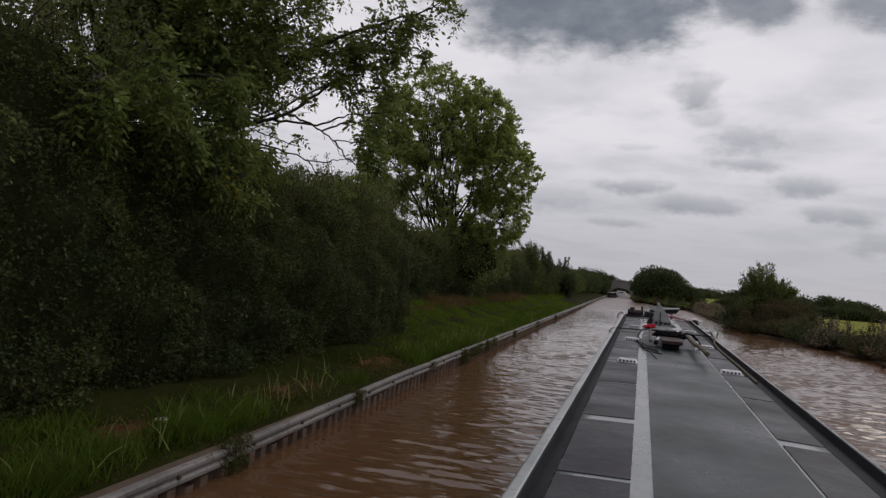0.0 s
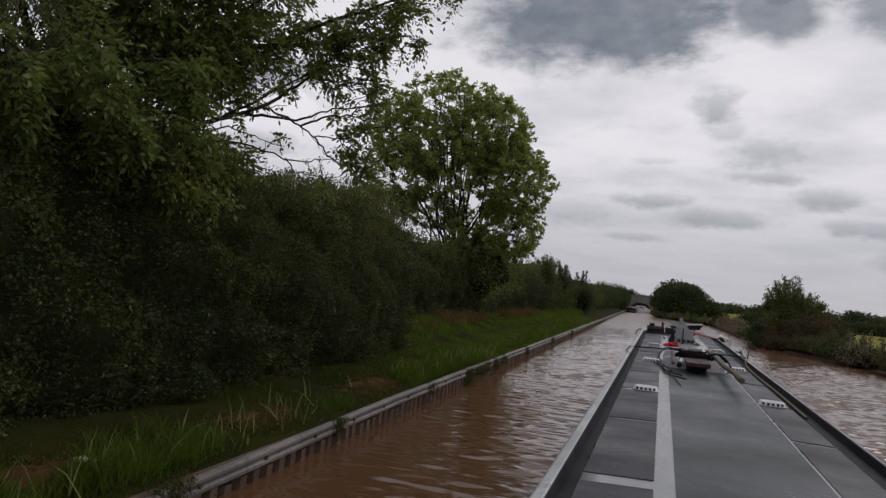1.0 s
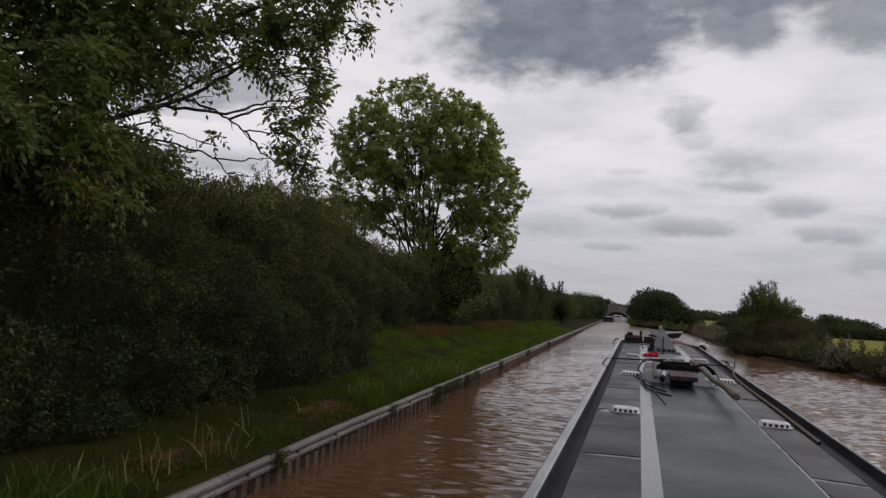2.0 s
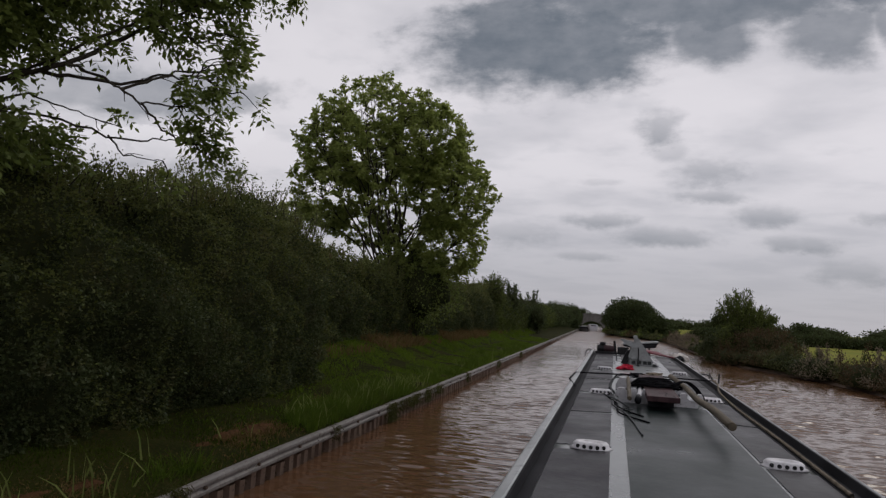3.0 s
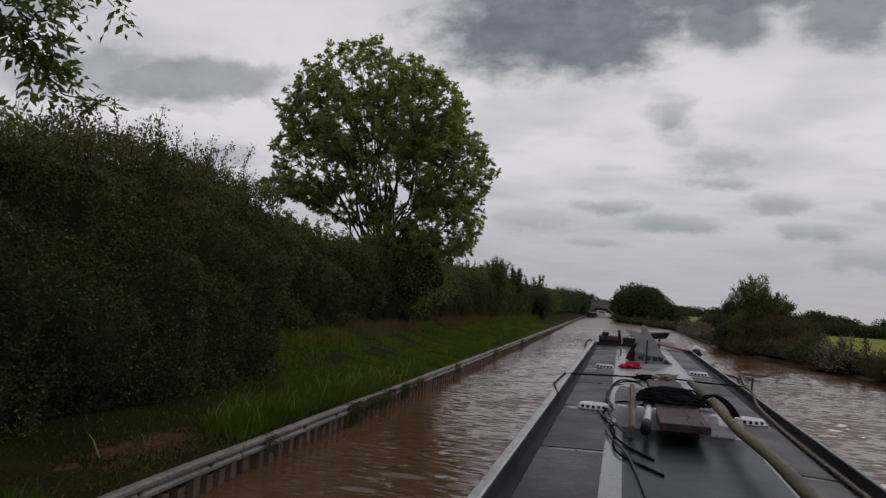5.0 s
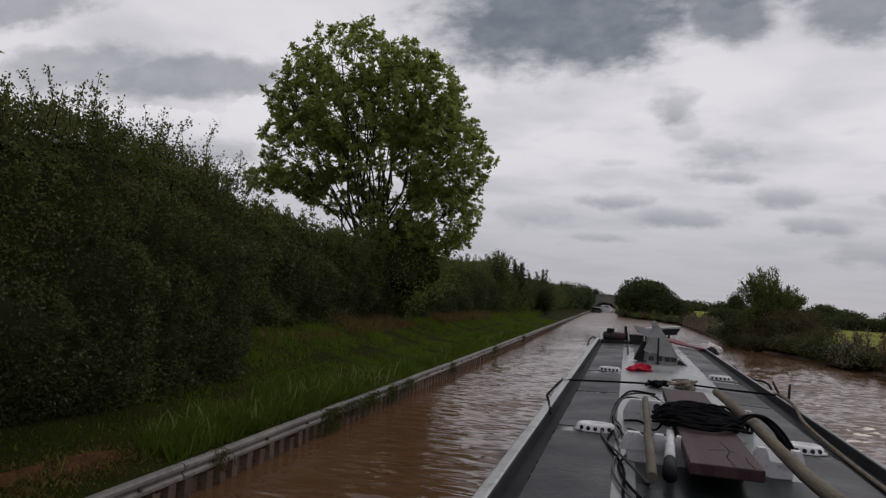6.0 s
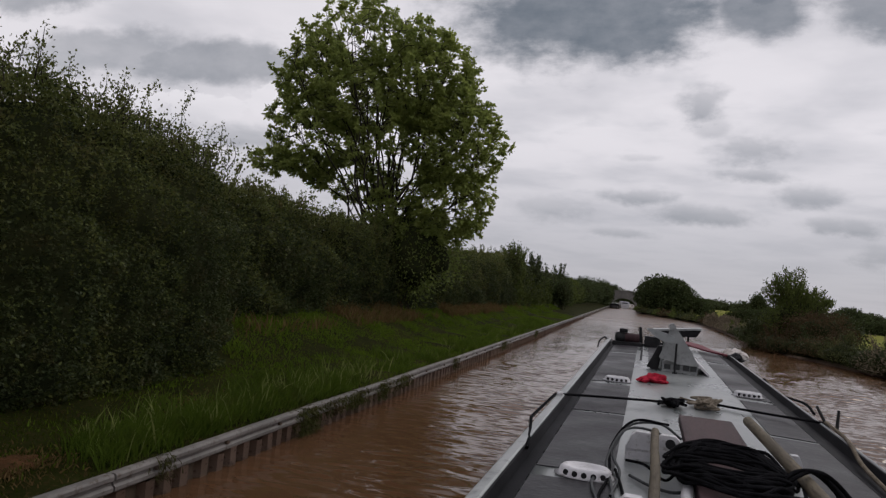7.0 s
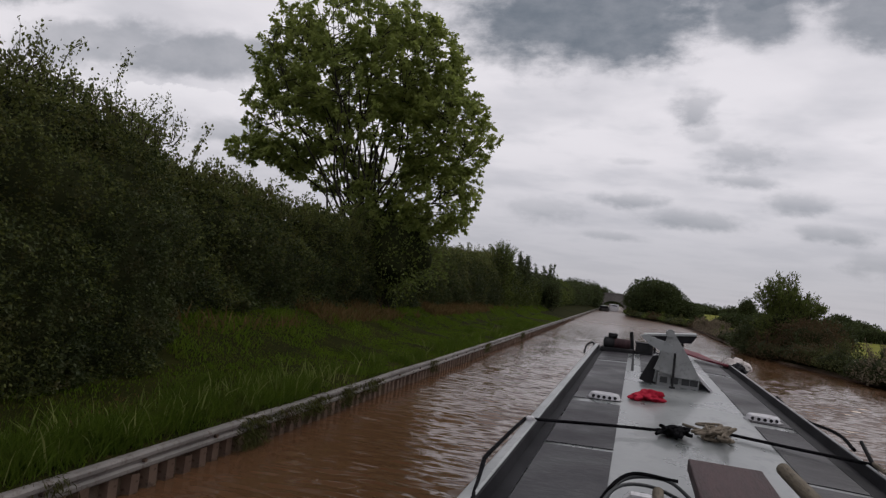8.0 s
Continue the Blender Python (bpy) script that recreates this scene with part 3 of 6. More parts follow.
def scatter_grass():
    rng = np.random.default_rng(21)
    n = 210000
    y = 1.5 + 60 * rng.random(n) ** 1.9
    x = rng.uniform(-7.0, -2.76, n)
    near_hedge = (x < -4.5) & (y < 17)
    keep = ~near_hedge & (x > -6.4)
    worn = wavy(np.stack([x, y, x * 0], 1), rng, 2.6, 2) + 0.35 * np.exp(-((x + 3.7) / 0.35) ** 2) - 0.5
    keep &= worn < rng.uniform(0.1, 0.9, n)
    x, y = x[keep], y[keep]
    # blades beside the near hedge take the shaded colour, those beyond the lit one
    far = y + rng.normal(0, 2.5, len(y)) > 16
    tagged(tufts("grass", x[~far], y[~far], 0.042, 0.0055, M_GRASS, rng), "short towpath grass, coloured dark for the hedge's shade", "grass", kind="stuff")
    tagged(tufts("grass", x[far], y[far], 0.06, 0.008, M_BANK, rng), "short green towpath grass, coloured brighter for the open light", "grass", kind="stuff")
    # taller tufts along the edge
    cy = np.concatenate([rng.uniform(2, 45, 100), rng.uniform(3.6, 6.6, 30), rng.uniform(12.6, 18, 75)])
    cy = cy[~(((cy > 10.9) & (cy < 12.4)) | ((cy > 7.3) & (cy < 8.8)) | ((cy > 4.7) & (cy < 5.3)))]
    cx = np.where(rng.random(len(cy)) < 0.75, rng.uniform(-3.15, -2.82, len(cy)), rng.uniform(-3.9, -3.1, len(cy)))
    k = 90
    x = np.repeat(cx, k) + rng.normal(0, 0.07, len(cx) * k)
    y = np.repeat(cy, k) + rng.normal(0, 0.16, len(cx) * k)
    ok = (x < -2.78)
    tagged(tufts("tall_grass", x[ok], y[ok], 0.25, 0.006, M_LUSH, rng, 0.4), "long green grass tufts beside the waling", "grass", kind="stuff")
    y = np.concatenate([rng.uniform(2.5, 9, 90), rng.uniform(12.5, 19, 260), rng.uniform(9, 40, 140)])
    x = rng.uniform(-3.4, -2.82, len(y))
    tagged(tufts("seeding_grass", x, y, 0.34, 0.009, M_STRAW, rng, 0.3), "pale seeding grass stalks on the bank edge", "grass", kind="stuff")
    # dry russet growth at the foot of the hedge
    n = 16000
    y = rng.normal(33, 7, n)
    x = rng.uniform(-6.4, -5.1, n)
    ok = (y > 18) & (wavy(np.stack([x, y, x * 0], 1), rng, 3.0, 2) > -0.25)
    tagged(tufts("dry_grass", x[ok], y[ok], 0.32, 0.012, M_RUSTGRASS, rng, 0.4), "dry reddish-brown grass below the hedge", "grass", kind="stuff")
    # trodden bare places
    for by, bx, n in ((8.4, -3.2, 1000), (11.6, -3.25, 1300), (7.9, -3.32, 1200), (10.6, -3.1, 500), (5.1, -3.4, 1300), (14.6, -3.5, 500)):
        y, x = rng.normal(by, 0.4, n), rng.normal(bx, 0.17, n)
        tagged(tufts("worn_grass", x, y, 0.05, 0.007, M_RUSTGRASS, rng, 0.6), "worn brown trodden grass", "grass", kind="stuff")
    n = 26000
    y = rng.uniform(17, 70, n)
    x = rng.uniform(-6.6, -4.6, n)
    ok = wavy(np.stack([x, y, x * 0], 1), rng, 2.2, 2) > 0.05
    tagged(tufts("bank_grass", x[ok], y[ok], 0.17, 0.01, M_BANK, rng, 0.5), "rough green grass on the sloping bank", "grass", kind="stuff")


scatter_grass()


def bare_patch(x0, y0, rx, ry, seed):
    """Trodden bare earth showing through the grass, a thin uneven sheet with a ragged rim."""
    rng = np.random.default_rng(seed)
    ring = np.linspace(0, 2 * np.pi, 28, endpoint=False)
    ragged = 1 + 0.28 * np.sin(ring * 3 + rng.uniform(0, 6)) * rng.random() + rng.normal(0, 0.09, 28)
    rows = [np.stack([x0 + rx * k * ragged * np.cos(ring), y0 + ry * k * ragged * np.sin(ring)], 1) for k in (1.0, 0.8, 0.55, 0.3, 0.02)]
    p = np.concatenate(rows)
    lift = np.repeat([-0.04, -0.008, 0.008, 0.014, 0.016], 28) + rng.normal(0, 0.007, len(p))
    i, j = np.meshgrid(np.arange(4), np.arange(28), indexing="ij")
    f = np.stack([i * 28 + j, i * 28 + (j + 1) % 28, (i + 1) * 28 + (j + 1) % 28, (i + 1) * 28 + j], -1).reshape(-1, 4)
    ob = mesh_part("bare_earth", np.column_stack([p, ground_height(p[:, 0], p[:, 1]) + lift + 0.015]), f, M_SOIL, smooth=True)
    tagged(ob, "bare reddish-brown earth patch in the towpath grass", "ground", kind="structure")


for q, (x, y, rx, ry) in enumerate(((-3.3, 11.75, 0.15, 0.42), (-3.38, 11.1, 0.11, 0.3), (-3.34, 7.9, 0.12, 0.34), (-3.42, 5.1, 0.19, 0.36), (-3.24, 8.5, 0.08, 0.26), (-3.3, 10.4, 0.07, 0.22))):
    bare_patch(x, y, rx, ry, 60 + q)


def edge_clump(y, n, seed, spread, droop):
    """A clump of weeds rooted behind the waling that hangs over it."""
    rng = np.random.default_rng(seed)
    t = thing("weed_clump", "clump of moss and weeds hanging over the waling", "weeds", "weed clumps")
    p = np.stack([WALE_X + rng.uniform(-0.08, 0.1, n), y + rng.normal(0, spread, n), 0.36 - rng.random(n) ** 1.3 * droop], 1)
    v, f = leaves(p, np.array([0.35, 0, -0.8]), 0.085, 0.01, rng, 0.6)
    tagged(mesh_part("foliage", v, f, M_MOSS, t), kind="stuff")


for y, n, s, sp, dr in [(8.97, 500, 1, 0.07, 0.2), (5.8, 900, 2, 0.12, 0.34), (15.75, 1500, 3, 0.16, 0.36), (17.4, 900, 4, 0.2, 0.22), (18.5, 900, 5, 0.2, 0.26), (16.6, 700, 6, 0.25, 0.2),
                       (19.6, 700, 7, 0.25, 0.2), (23.5, 500, 8, 0.15, 0.25), (30, 700, 9, 0.3, 0.25), (38, 700, 10, 0.3, 0.25), (12.9, 250, 11, 0.08, 0.2)]:
    edge_clump(y, n, s, sp, dr)


def build_hedge(name, label, y0, y1, face, top, deep, per_m2, leaf, mats, seed, shoots=0, lump=0.22, size=1.3):
    """A long hedge: a core coloured near-black as inner shade, and a coat of leaves on its canal side, ends and top,
    with shoots above.
    face(y) is the x of its canal side, top(y) the height of its top."""
    rng = np.random.default_rng(seed)
    t = thing(name, label, "hedge")

    def surf(y, s, r):
        """Point of the coat at y, s from 0 at the foot to 1 at the back edge of the top."""
        zt, xf = top(y), face(y)
        zb = ground_height(xf - 0.1, y)
        hgt = zt - zb
        k = hgt / (hgt + deep)
        front = s < k
        a = np.where(front, s / k, (s - k) / (1 - k))
        z = np.where(front, zb + a * hgt, zt + 0.15 * np.sin(a * 3.1))
        x = np.where(front, xf - 0.35 * a ** 3 + 0.12 * np.sin(a * 3.14), xf - 0.35 - a * deep)
        nx = np.where(front, 1.0, 0.15)
        nz = np.where(front, 0.25, 1.0)
        return np.stack([x, y, z], 1), unit(np.stack([nx, 0 * y, nz], 1))

    length = y1 - y0
    area = length * (float(np.mean(top(np.linspace(y0, y1, 20)))) + deep * 0.6)
    n = int(area * per_m2)
    y = rng.uniform(y0, y1, n)
    s = rng.uniform(0, 1, n) ** 1.15
    p, nrm = surf(y, s, rng)
    seeds = np.random.default_rng(seed + 100)
    big = wavy(p, seeds, size, 3)
    depth = rng.exponential(0.1, n)
    gaps = wavy(p, np.random.default_rng(seed + 200), 0.42, 2) > 0.5
    p = p + nrm * (lump * big - depth - np.where(gaps, 0.2, 0))[:, None]
    ends = np.clip(np.minimum(y - y0, y1 - y) / 0.5, 0, 1)
    p[:, 0] -= (1 - ends) ** 2 * 0.9
    p[:, 2] = np.maximum(p[:, 2] - (1 - ends) ** 2 * 0.3, ground_height(p[:, 0], p[:, 1]) + 0.02)
    shares = np.cumsum([m[1] for m in mats])
    # lighter leaves prevail higher up, painting the sky-lit top over a dark foot
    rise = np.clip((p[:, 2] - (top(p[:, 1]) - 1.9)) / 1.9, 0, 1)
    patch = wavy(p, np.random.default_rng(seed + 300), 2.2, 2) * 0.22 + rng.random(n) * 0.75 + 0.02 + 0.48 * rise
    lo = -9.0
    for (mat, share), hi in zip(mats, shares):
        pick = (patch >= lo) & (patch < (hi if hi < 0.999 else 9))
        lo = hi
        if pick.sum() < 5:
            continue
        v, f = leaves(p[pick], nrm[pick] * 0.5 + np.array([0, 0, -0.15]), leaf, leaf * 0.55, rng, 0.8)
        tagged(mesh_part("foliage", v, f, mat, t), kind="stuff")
    # core
    ys = np.linspace(y0 + 0.3, y1 - 0.3, max(8, int(length / 0.4)))
    ss = np.linspace(0.0, 1.0, 16)
    Y, S = np.meshgrid(ys, ss, indexing="ij")
    c, cn = surf(Y.ravel(), S.ravel(), rng)
    cb = wavy(c, np.random.default_rng(seed + 100), size, 3)
    c = c + cn * (lump * cb - 0.36)[:, None]
    k = len(ss)
    c = c.reshape(len(ys), k, 3)
    c[:, 0, 2] -= 0.3
    backp = c[:, -1:].copy()
    backp[:, :, 2] = 0.3
    c = np.concatenate([c, backp], 1)
    k += 1
    i, j = np.meshgrid(np.arange(len(ys) - 1), np.arange(k), indexing="ij")
    f = np.stack([i * k + j, (i + 1) * k + j, (i + 1) * k + (j + 1) % k, i * k + (j + 1) % k], -1).reshape(-1, 4)
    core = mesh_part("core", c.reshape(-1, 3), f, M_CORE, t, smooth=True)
    bm = bmesh.new()
    bm.from_mesh(core.data)
    bmesh.ops.holes_fill(bm, edges=[e for e in bm.edges if e.is_boundary], sides=0)
    bm.to_mesh(core.data)
    bm.free()
    # shoots above the top
    if shoots:
        paths, lp, lw = [], [], []
        for q in range(shoots):
            yy = rng.uniform(y0, y1)
            xx = face(np.array([yy]))[0] - rng.uniform(0.1, deep * 0.8)
            zz = top(np.array([yy]))[0] - 0.1 + lump * rng.normal(0, 0.3)
            h = rng.gamma(1.8, 0.11) + 0.12
            a = np.array([xx, yy, zz])
            b = a + np.array([rng.normal(0.1, 0.2), rng.normal(0, 0.2), 1.0]) * h
            mid = (a + b) / 2 + rng.normal(0, 0.05, 3)
            pts = smooth_path([a, mid, b], 4)
            paths.append((pts, 0.008, 0.003))
            m = int(26 + h * 95)
            q2 = pts[np.minimum((rng.random(m) * len(pts)).astype(int), len(pts) - 1)]
            lp.append(q2 + rng.normal(0, 0.038, (m, 3)))
        v, f = tubes(paths, 4)
        tagged(mesh_part("shoot", v, f, M_BARK, t, "thin bare shoots"), kind="stuff")
        lp = np.concatenate(lp)
        v, f = leaves(lp, np.array([0, 0, 0.3]), leaf * 0.9, leaf * 0.55, rng, 1.0)
        tagged(mesh_part("shoot_foliage", v, f, mats[1][0], t), kind="stuff")
    return t


near_top = lambda y: np.interp(y, [-5, 5.5, 7, 9.5, 11, 12.2, 13.0, 13.7, 14.3, 15.2, 16.5, 17.4], [4.4, 4.2, 3.55, 3.3, 3.36, 3.6, 3.82, 3.76, 3.66, 3.62, 3.56, 3.5])
near_face = lambda y: np.interp(y, [-5, 9, 12, 14, 16.2, 16.9, 17.4], [-4.25, -4.18, -4.2, -4.25, -4.42, -4.7, -5.4])
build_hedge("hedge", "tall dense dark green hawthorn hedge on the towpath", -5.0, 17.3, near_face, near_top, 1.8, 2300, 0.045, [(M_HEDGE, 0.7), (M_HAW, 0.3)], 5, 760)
far_top = lambda y: np.interp(y, [17, 19, 22, 26, 31, 34, 40, 47, 49, 52, 60, 75, 82], [3.62, 3.55, 3.42, 3.42, 3.3, 3.2, 3.45, 3.7, 4.0, 3.7, 3.5, 3.4, 3.2])
far_face = lambda y: np.interp(y, [17, 19, 22, 30, 45, 60, 82], [-5.6, -5.9, -6.0, -5.9, -5.75, -5.6, -5.5])
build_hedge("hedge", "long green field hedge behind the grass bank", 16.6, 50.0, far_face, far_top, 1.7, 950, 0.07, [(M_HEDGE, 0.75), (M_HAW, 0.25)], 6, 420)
build_hedge("hedge", "distant continuation of the green field hedge", 49.5, 82.0, far_face, far_top, 1.7, 420, 0.12, [(M_BUSH, 0.6), (M_HEDGE, 0.4)], 7, 60)


def crown_points(c, r, n, rng, shell=0.55, lump=0.18, size=1.6, seed=0, squash=None):
    """Points in an uneven ellipsoid, mostly near its outside."""
    d = unit(rng.normal(0, 1, (n, 3)))
    q = wavy(d * np.array(r), np.random.default_rng(seed + 50), size, 3)
    rad = (shell + (1 - shell) * rng.random(n) ** 0.6) * (1 + lump * q)
    p = d * rad[:, None] * np.array(r)
    if squash:
        p[:, 2] = np.where(p[:, 2] < 0, p[:, 2] * squash, p[:, 2])
    return p + np.array(c), d


def limb(a, b, rng, sag=0.0, n=5, kink=0.06):
    a, b = np.array(a, float), np.array(b, float)
    le = np.linalg.norm(b - a)
    mids = [a + (b - a) * q + rng.normal(0, kink * le, 3) + np.array([0, 0, sag * le * np.sin(q * 3.14)]) for q in np.linspace(0, 1, n)[1:-1]]
    return smooth_path([a, *mids, b], 4)


def compound(tips, rng, rachis, leaflet, pairs=4, droop=0.6, out=None, slim=0.46):
    """Ash leaves: leaflets in pairs along drooping stalks that start at tips."""
    n = len(tips)
    d = unit(rng.normal(0, 1, (n, 3)) + (0 if out is None else out * 0.9) + np.array([0, 0, -0.1]))
    L = rachis * rng.uniform(0.7, 1.2, (n, 1))
    side = unit(np.cross(d, np.array([0, 0, 1.0]) + rng.normal(0, 0.3, (n, 3))))
    ps, ws = [], []
    for q in range(pairs + 1):
        s = (q + 1) / (pairs + 1)
        base = tips + d * L * s + np.array([0, 0, -1.0]) * L * s * s * droop
        if q == pairs:
            ps.append(base)
            ws.append(unit(d + np.array([0, 0, -droop])))
        else:
            for sg in (-1, 1):
                ps.append(base)
                ws.append(unit(side * sg + d * 0.5 + np.array([0, 0, -0.35])))
    p, w = np.concatenate(ps), np.concatenate(ws)
    return leaves(p, w, leaflet, leaflet * slim, rng, 0.18, 0.08)


def woodwork(t, paths, large):
    """The trunk and boughs as parts, one by one, and the twigs as one."""
    for q, pth in enumerate(paths[:large]):
        v, f = tubes([pth], 8)
        mesh_part("bough" if q else "trunk", v, f, M_BARK, t, smooth=True)
    v, f = tubes(paths[large:], 5)
    tagged(mesh_part("twig", v, f, M_BARK, t, "thin dark twigs"), kind="stuff")


def round_ash():
    """The free-standing ash: a short trunk, a fan of slim stems, and a broad crown of leaf rosettes gathered in lobes, open in its lower middle."""
    rng = np.random.default_rng(77)
    t = thing("ash_tree", "broad green ash tree with fanned stems rising from the hedge", "tree")
    base, c = np.array([-6.95, 29.2, 1.1]), np.array([-7.5, 29.1, 7.3])
    # the lobes of the crown: centre, radii, how full
    lobes = [((-7.95, 29.0, 9.05), (2.75, 2.9, 2.35), 0.9), ((-9.8, 29.3, 8.7), (1.6, 2.0, 1.65), 1.0), ((-9.65, 28.9, 6.95), (1.7, 2.1, 1.3), 0.8),
             ((-11.1, 28.9, 5.85), (0.95, 0.9, 0.5), 1.3), ((-5.85, 29.0, 8.7), (1.8, 2.6, 1.65), 1.35), ((-4.75, 29.2, 6.75), (1.7, 2.2, 1.75), 1.35),
             ((-4.65, 29.2, 4.7), (1.3, 1.5, 1.4), 1.3), ((-5.7, 28.8, 4.1), (1.1, 1.2, 0.8), 0.9), ((-9.6, 28.6, 5.7), (1.2, 1.2, 0.45), 1.1),
             ((-7.3, 26.9, 7.2), (1.9, 1.2, 1.6), 0.5), ((-7.3, 31.4, 7.0), (2.3, 1.2, 2.0), 0.7), ((-8.3, 29.6, 5.4), (1.6, 1.7, 0.85), 0.95), ((-6.9, 28.9, 4.4), (1.0, 1.2, 0.7), 0.8)]
    tips, outs = [], []
    for q, (lc, lr, full) in enumerate(lobes):
        area = 4 * math.pi * ((lr[0] * lr[1]) ** 1.6 / 3 + (lr[0] * lr[2]) ** 1.6 / 3 + (lr[1] * lr[2]) ** 1.6 / 3) ** (1 / 1.6)
        p, d = crown_points(lc, lr, int(area * 10 * full), rng, 0.62, 0.1, 1.1, 20 + q)
        tips.append(p)
        outs.append(d)
    tips, outs = np.concatenate(tips), np.concatenate(outs)
    # open patches through the crown, and a window low in its middle
    hole = wavy(tips, np.random.default_rng(78), 0.8, 2) > 0.34
    window = ((tips[:, 0] + 7.6) / 2.0) ** 2 + ((tips[:, 2] - 5.9) / 2.0) ** 2 < 1
    keep = rng.random(len(tips)) < np.where(hole, 0.12, np.where(window, 0.72, 0.92))
    keep &= ~((tips[:, 2] < 4.75) & (tips[:, 0] < -7.4))
    tips, outs = tips[keep], outs[keep]
    # stems
    fork = base + np.array([0.0, 0, 1.9])
    paths = [(limb(base, fork, rng, n=4, kink=0.02), 0.24, 0.19)]
    stems = []
    for q in range(26):
        az, el = q * 2.4 + rng.uniform(-0.3, 0.3), [0.2, 0.55, 0.85][q % 3] + rng.uniform(-0.1, 0.1)
        tip = c + np.array([3.9, 3.4, 3.7]) * np.array([np.cos(az) * el, np.sin(az) * el, math.sqrt(max(0.05, 1 - el * el))])
        stems.append(limb(fork + rng.normal(0, 0.13, 3) * [1, 1, 2], tip, rng, -0.03, 6, 0.025))
        paths.append((stems[-1], 0.045, 0.01))
    for tip in ((-11.2, 28.9, 5.9), (-10.3, 28.4, 6.9), (-10.8, 29.6, 7.8), (-3.9, 29.4, 6.3), (-4.2, 28.8, 7.3), (-4.3, 29.3, 4.9), (-5.0, 28.6, 5.9), (-9.3, 28.4, 5.7)):
        stems.append(limb(fork + np.array([0, 0, rng.uniform(-0.1, 0.6)]), tip, rng, 0.04, 6, 0.025))
        paths.append((stems[-1], 0.036, 0.008))
    large = len(paths)
    allp = np.concatenate(stems)
    # branches from the stems to one rosette in four, and short twigs to the rest from these
    firsts = []
    for p in tips[::4]:
        ok = allp[allp[:, 2] < p[2] + 0.3]
        ok = ok if len(ok) else allp
        w = np.linalg.norm(ok - p, axis=1)
        path = limb(ok[np.argsort(w)[min(len(w) - 1, rng.integers(2, 10))]], p, rng, 0.05, 4, 0.07)
        firsts.append(path)
        paths.append((path, 0.015, 0.005))
    near = np.concatenate([f[len(f) // 2:] for f in firsts])
    for p in tips[1::2]:
        a = near[np.argmin(np.linalg.norm(near - p, axis=1) + rng.random(len(near)) * 0.2)]
        paths.append((np.array([a, (a + p) / 2 + rng.normal(0, 0.02, 3), p]), 0.006, 0.003))
    woodwork(t, paths, large)
    # each rosette: compound leaves spreading from one shoot
    k = 6
    p = np.repeat(tips, k, 0) + rng.normal(0, 0.035, (len(tips) * k, 3))
    o = np.repeat(unit(outs + np.array([0, 0, 0.5])), k, 0)
    v, f = compound(p, rng, 0.12, 0.115, 3, 0.2, o * 0.35, 0.62)
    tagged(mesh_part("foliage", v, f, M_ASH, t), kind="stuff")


round_ash()


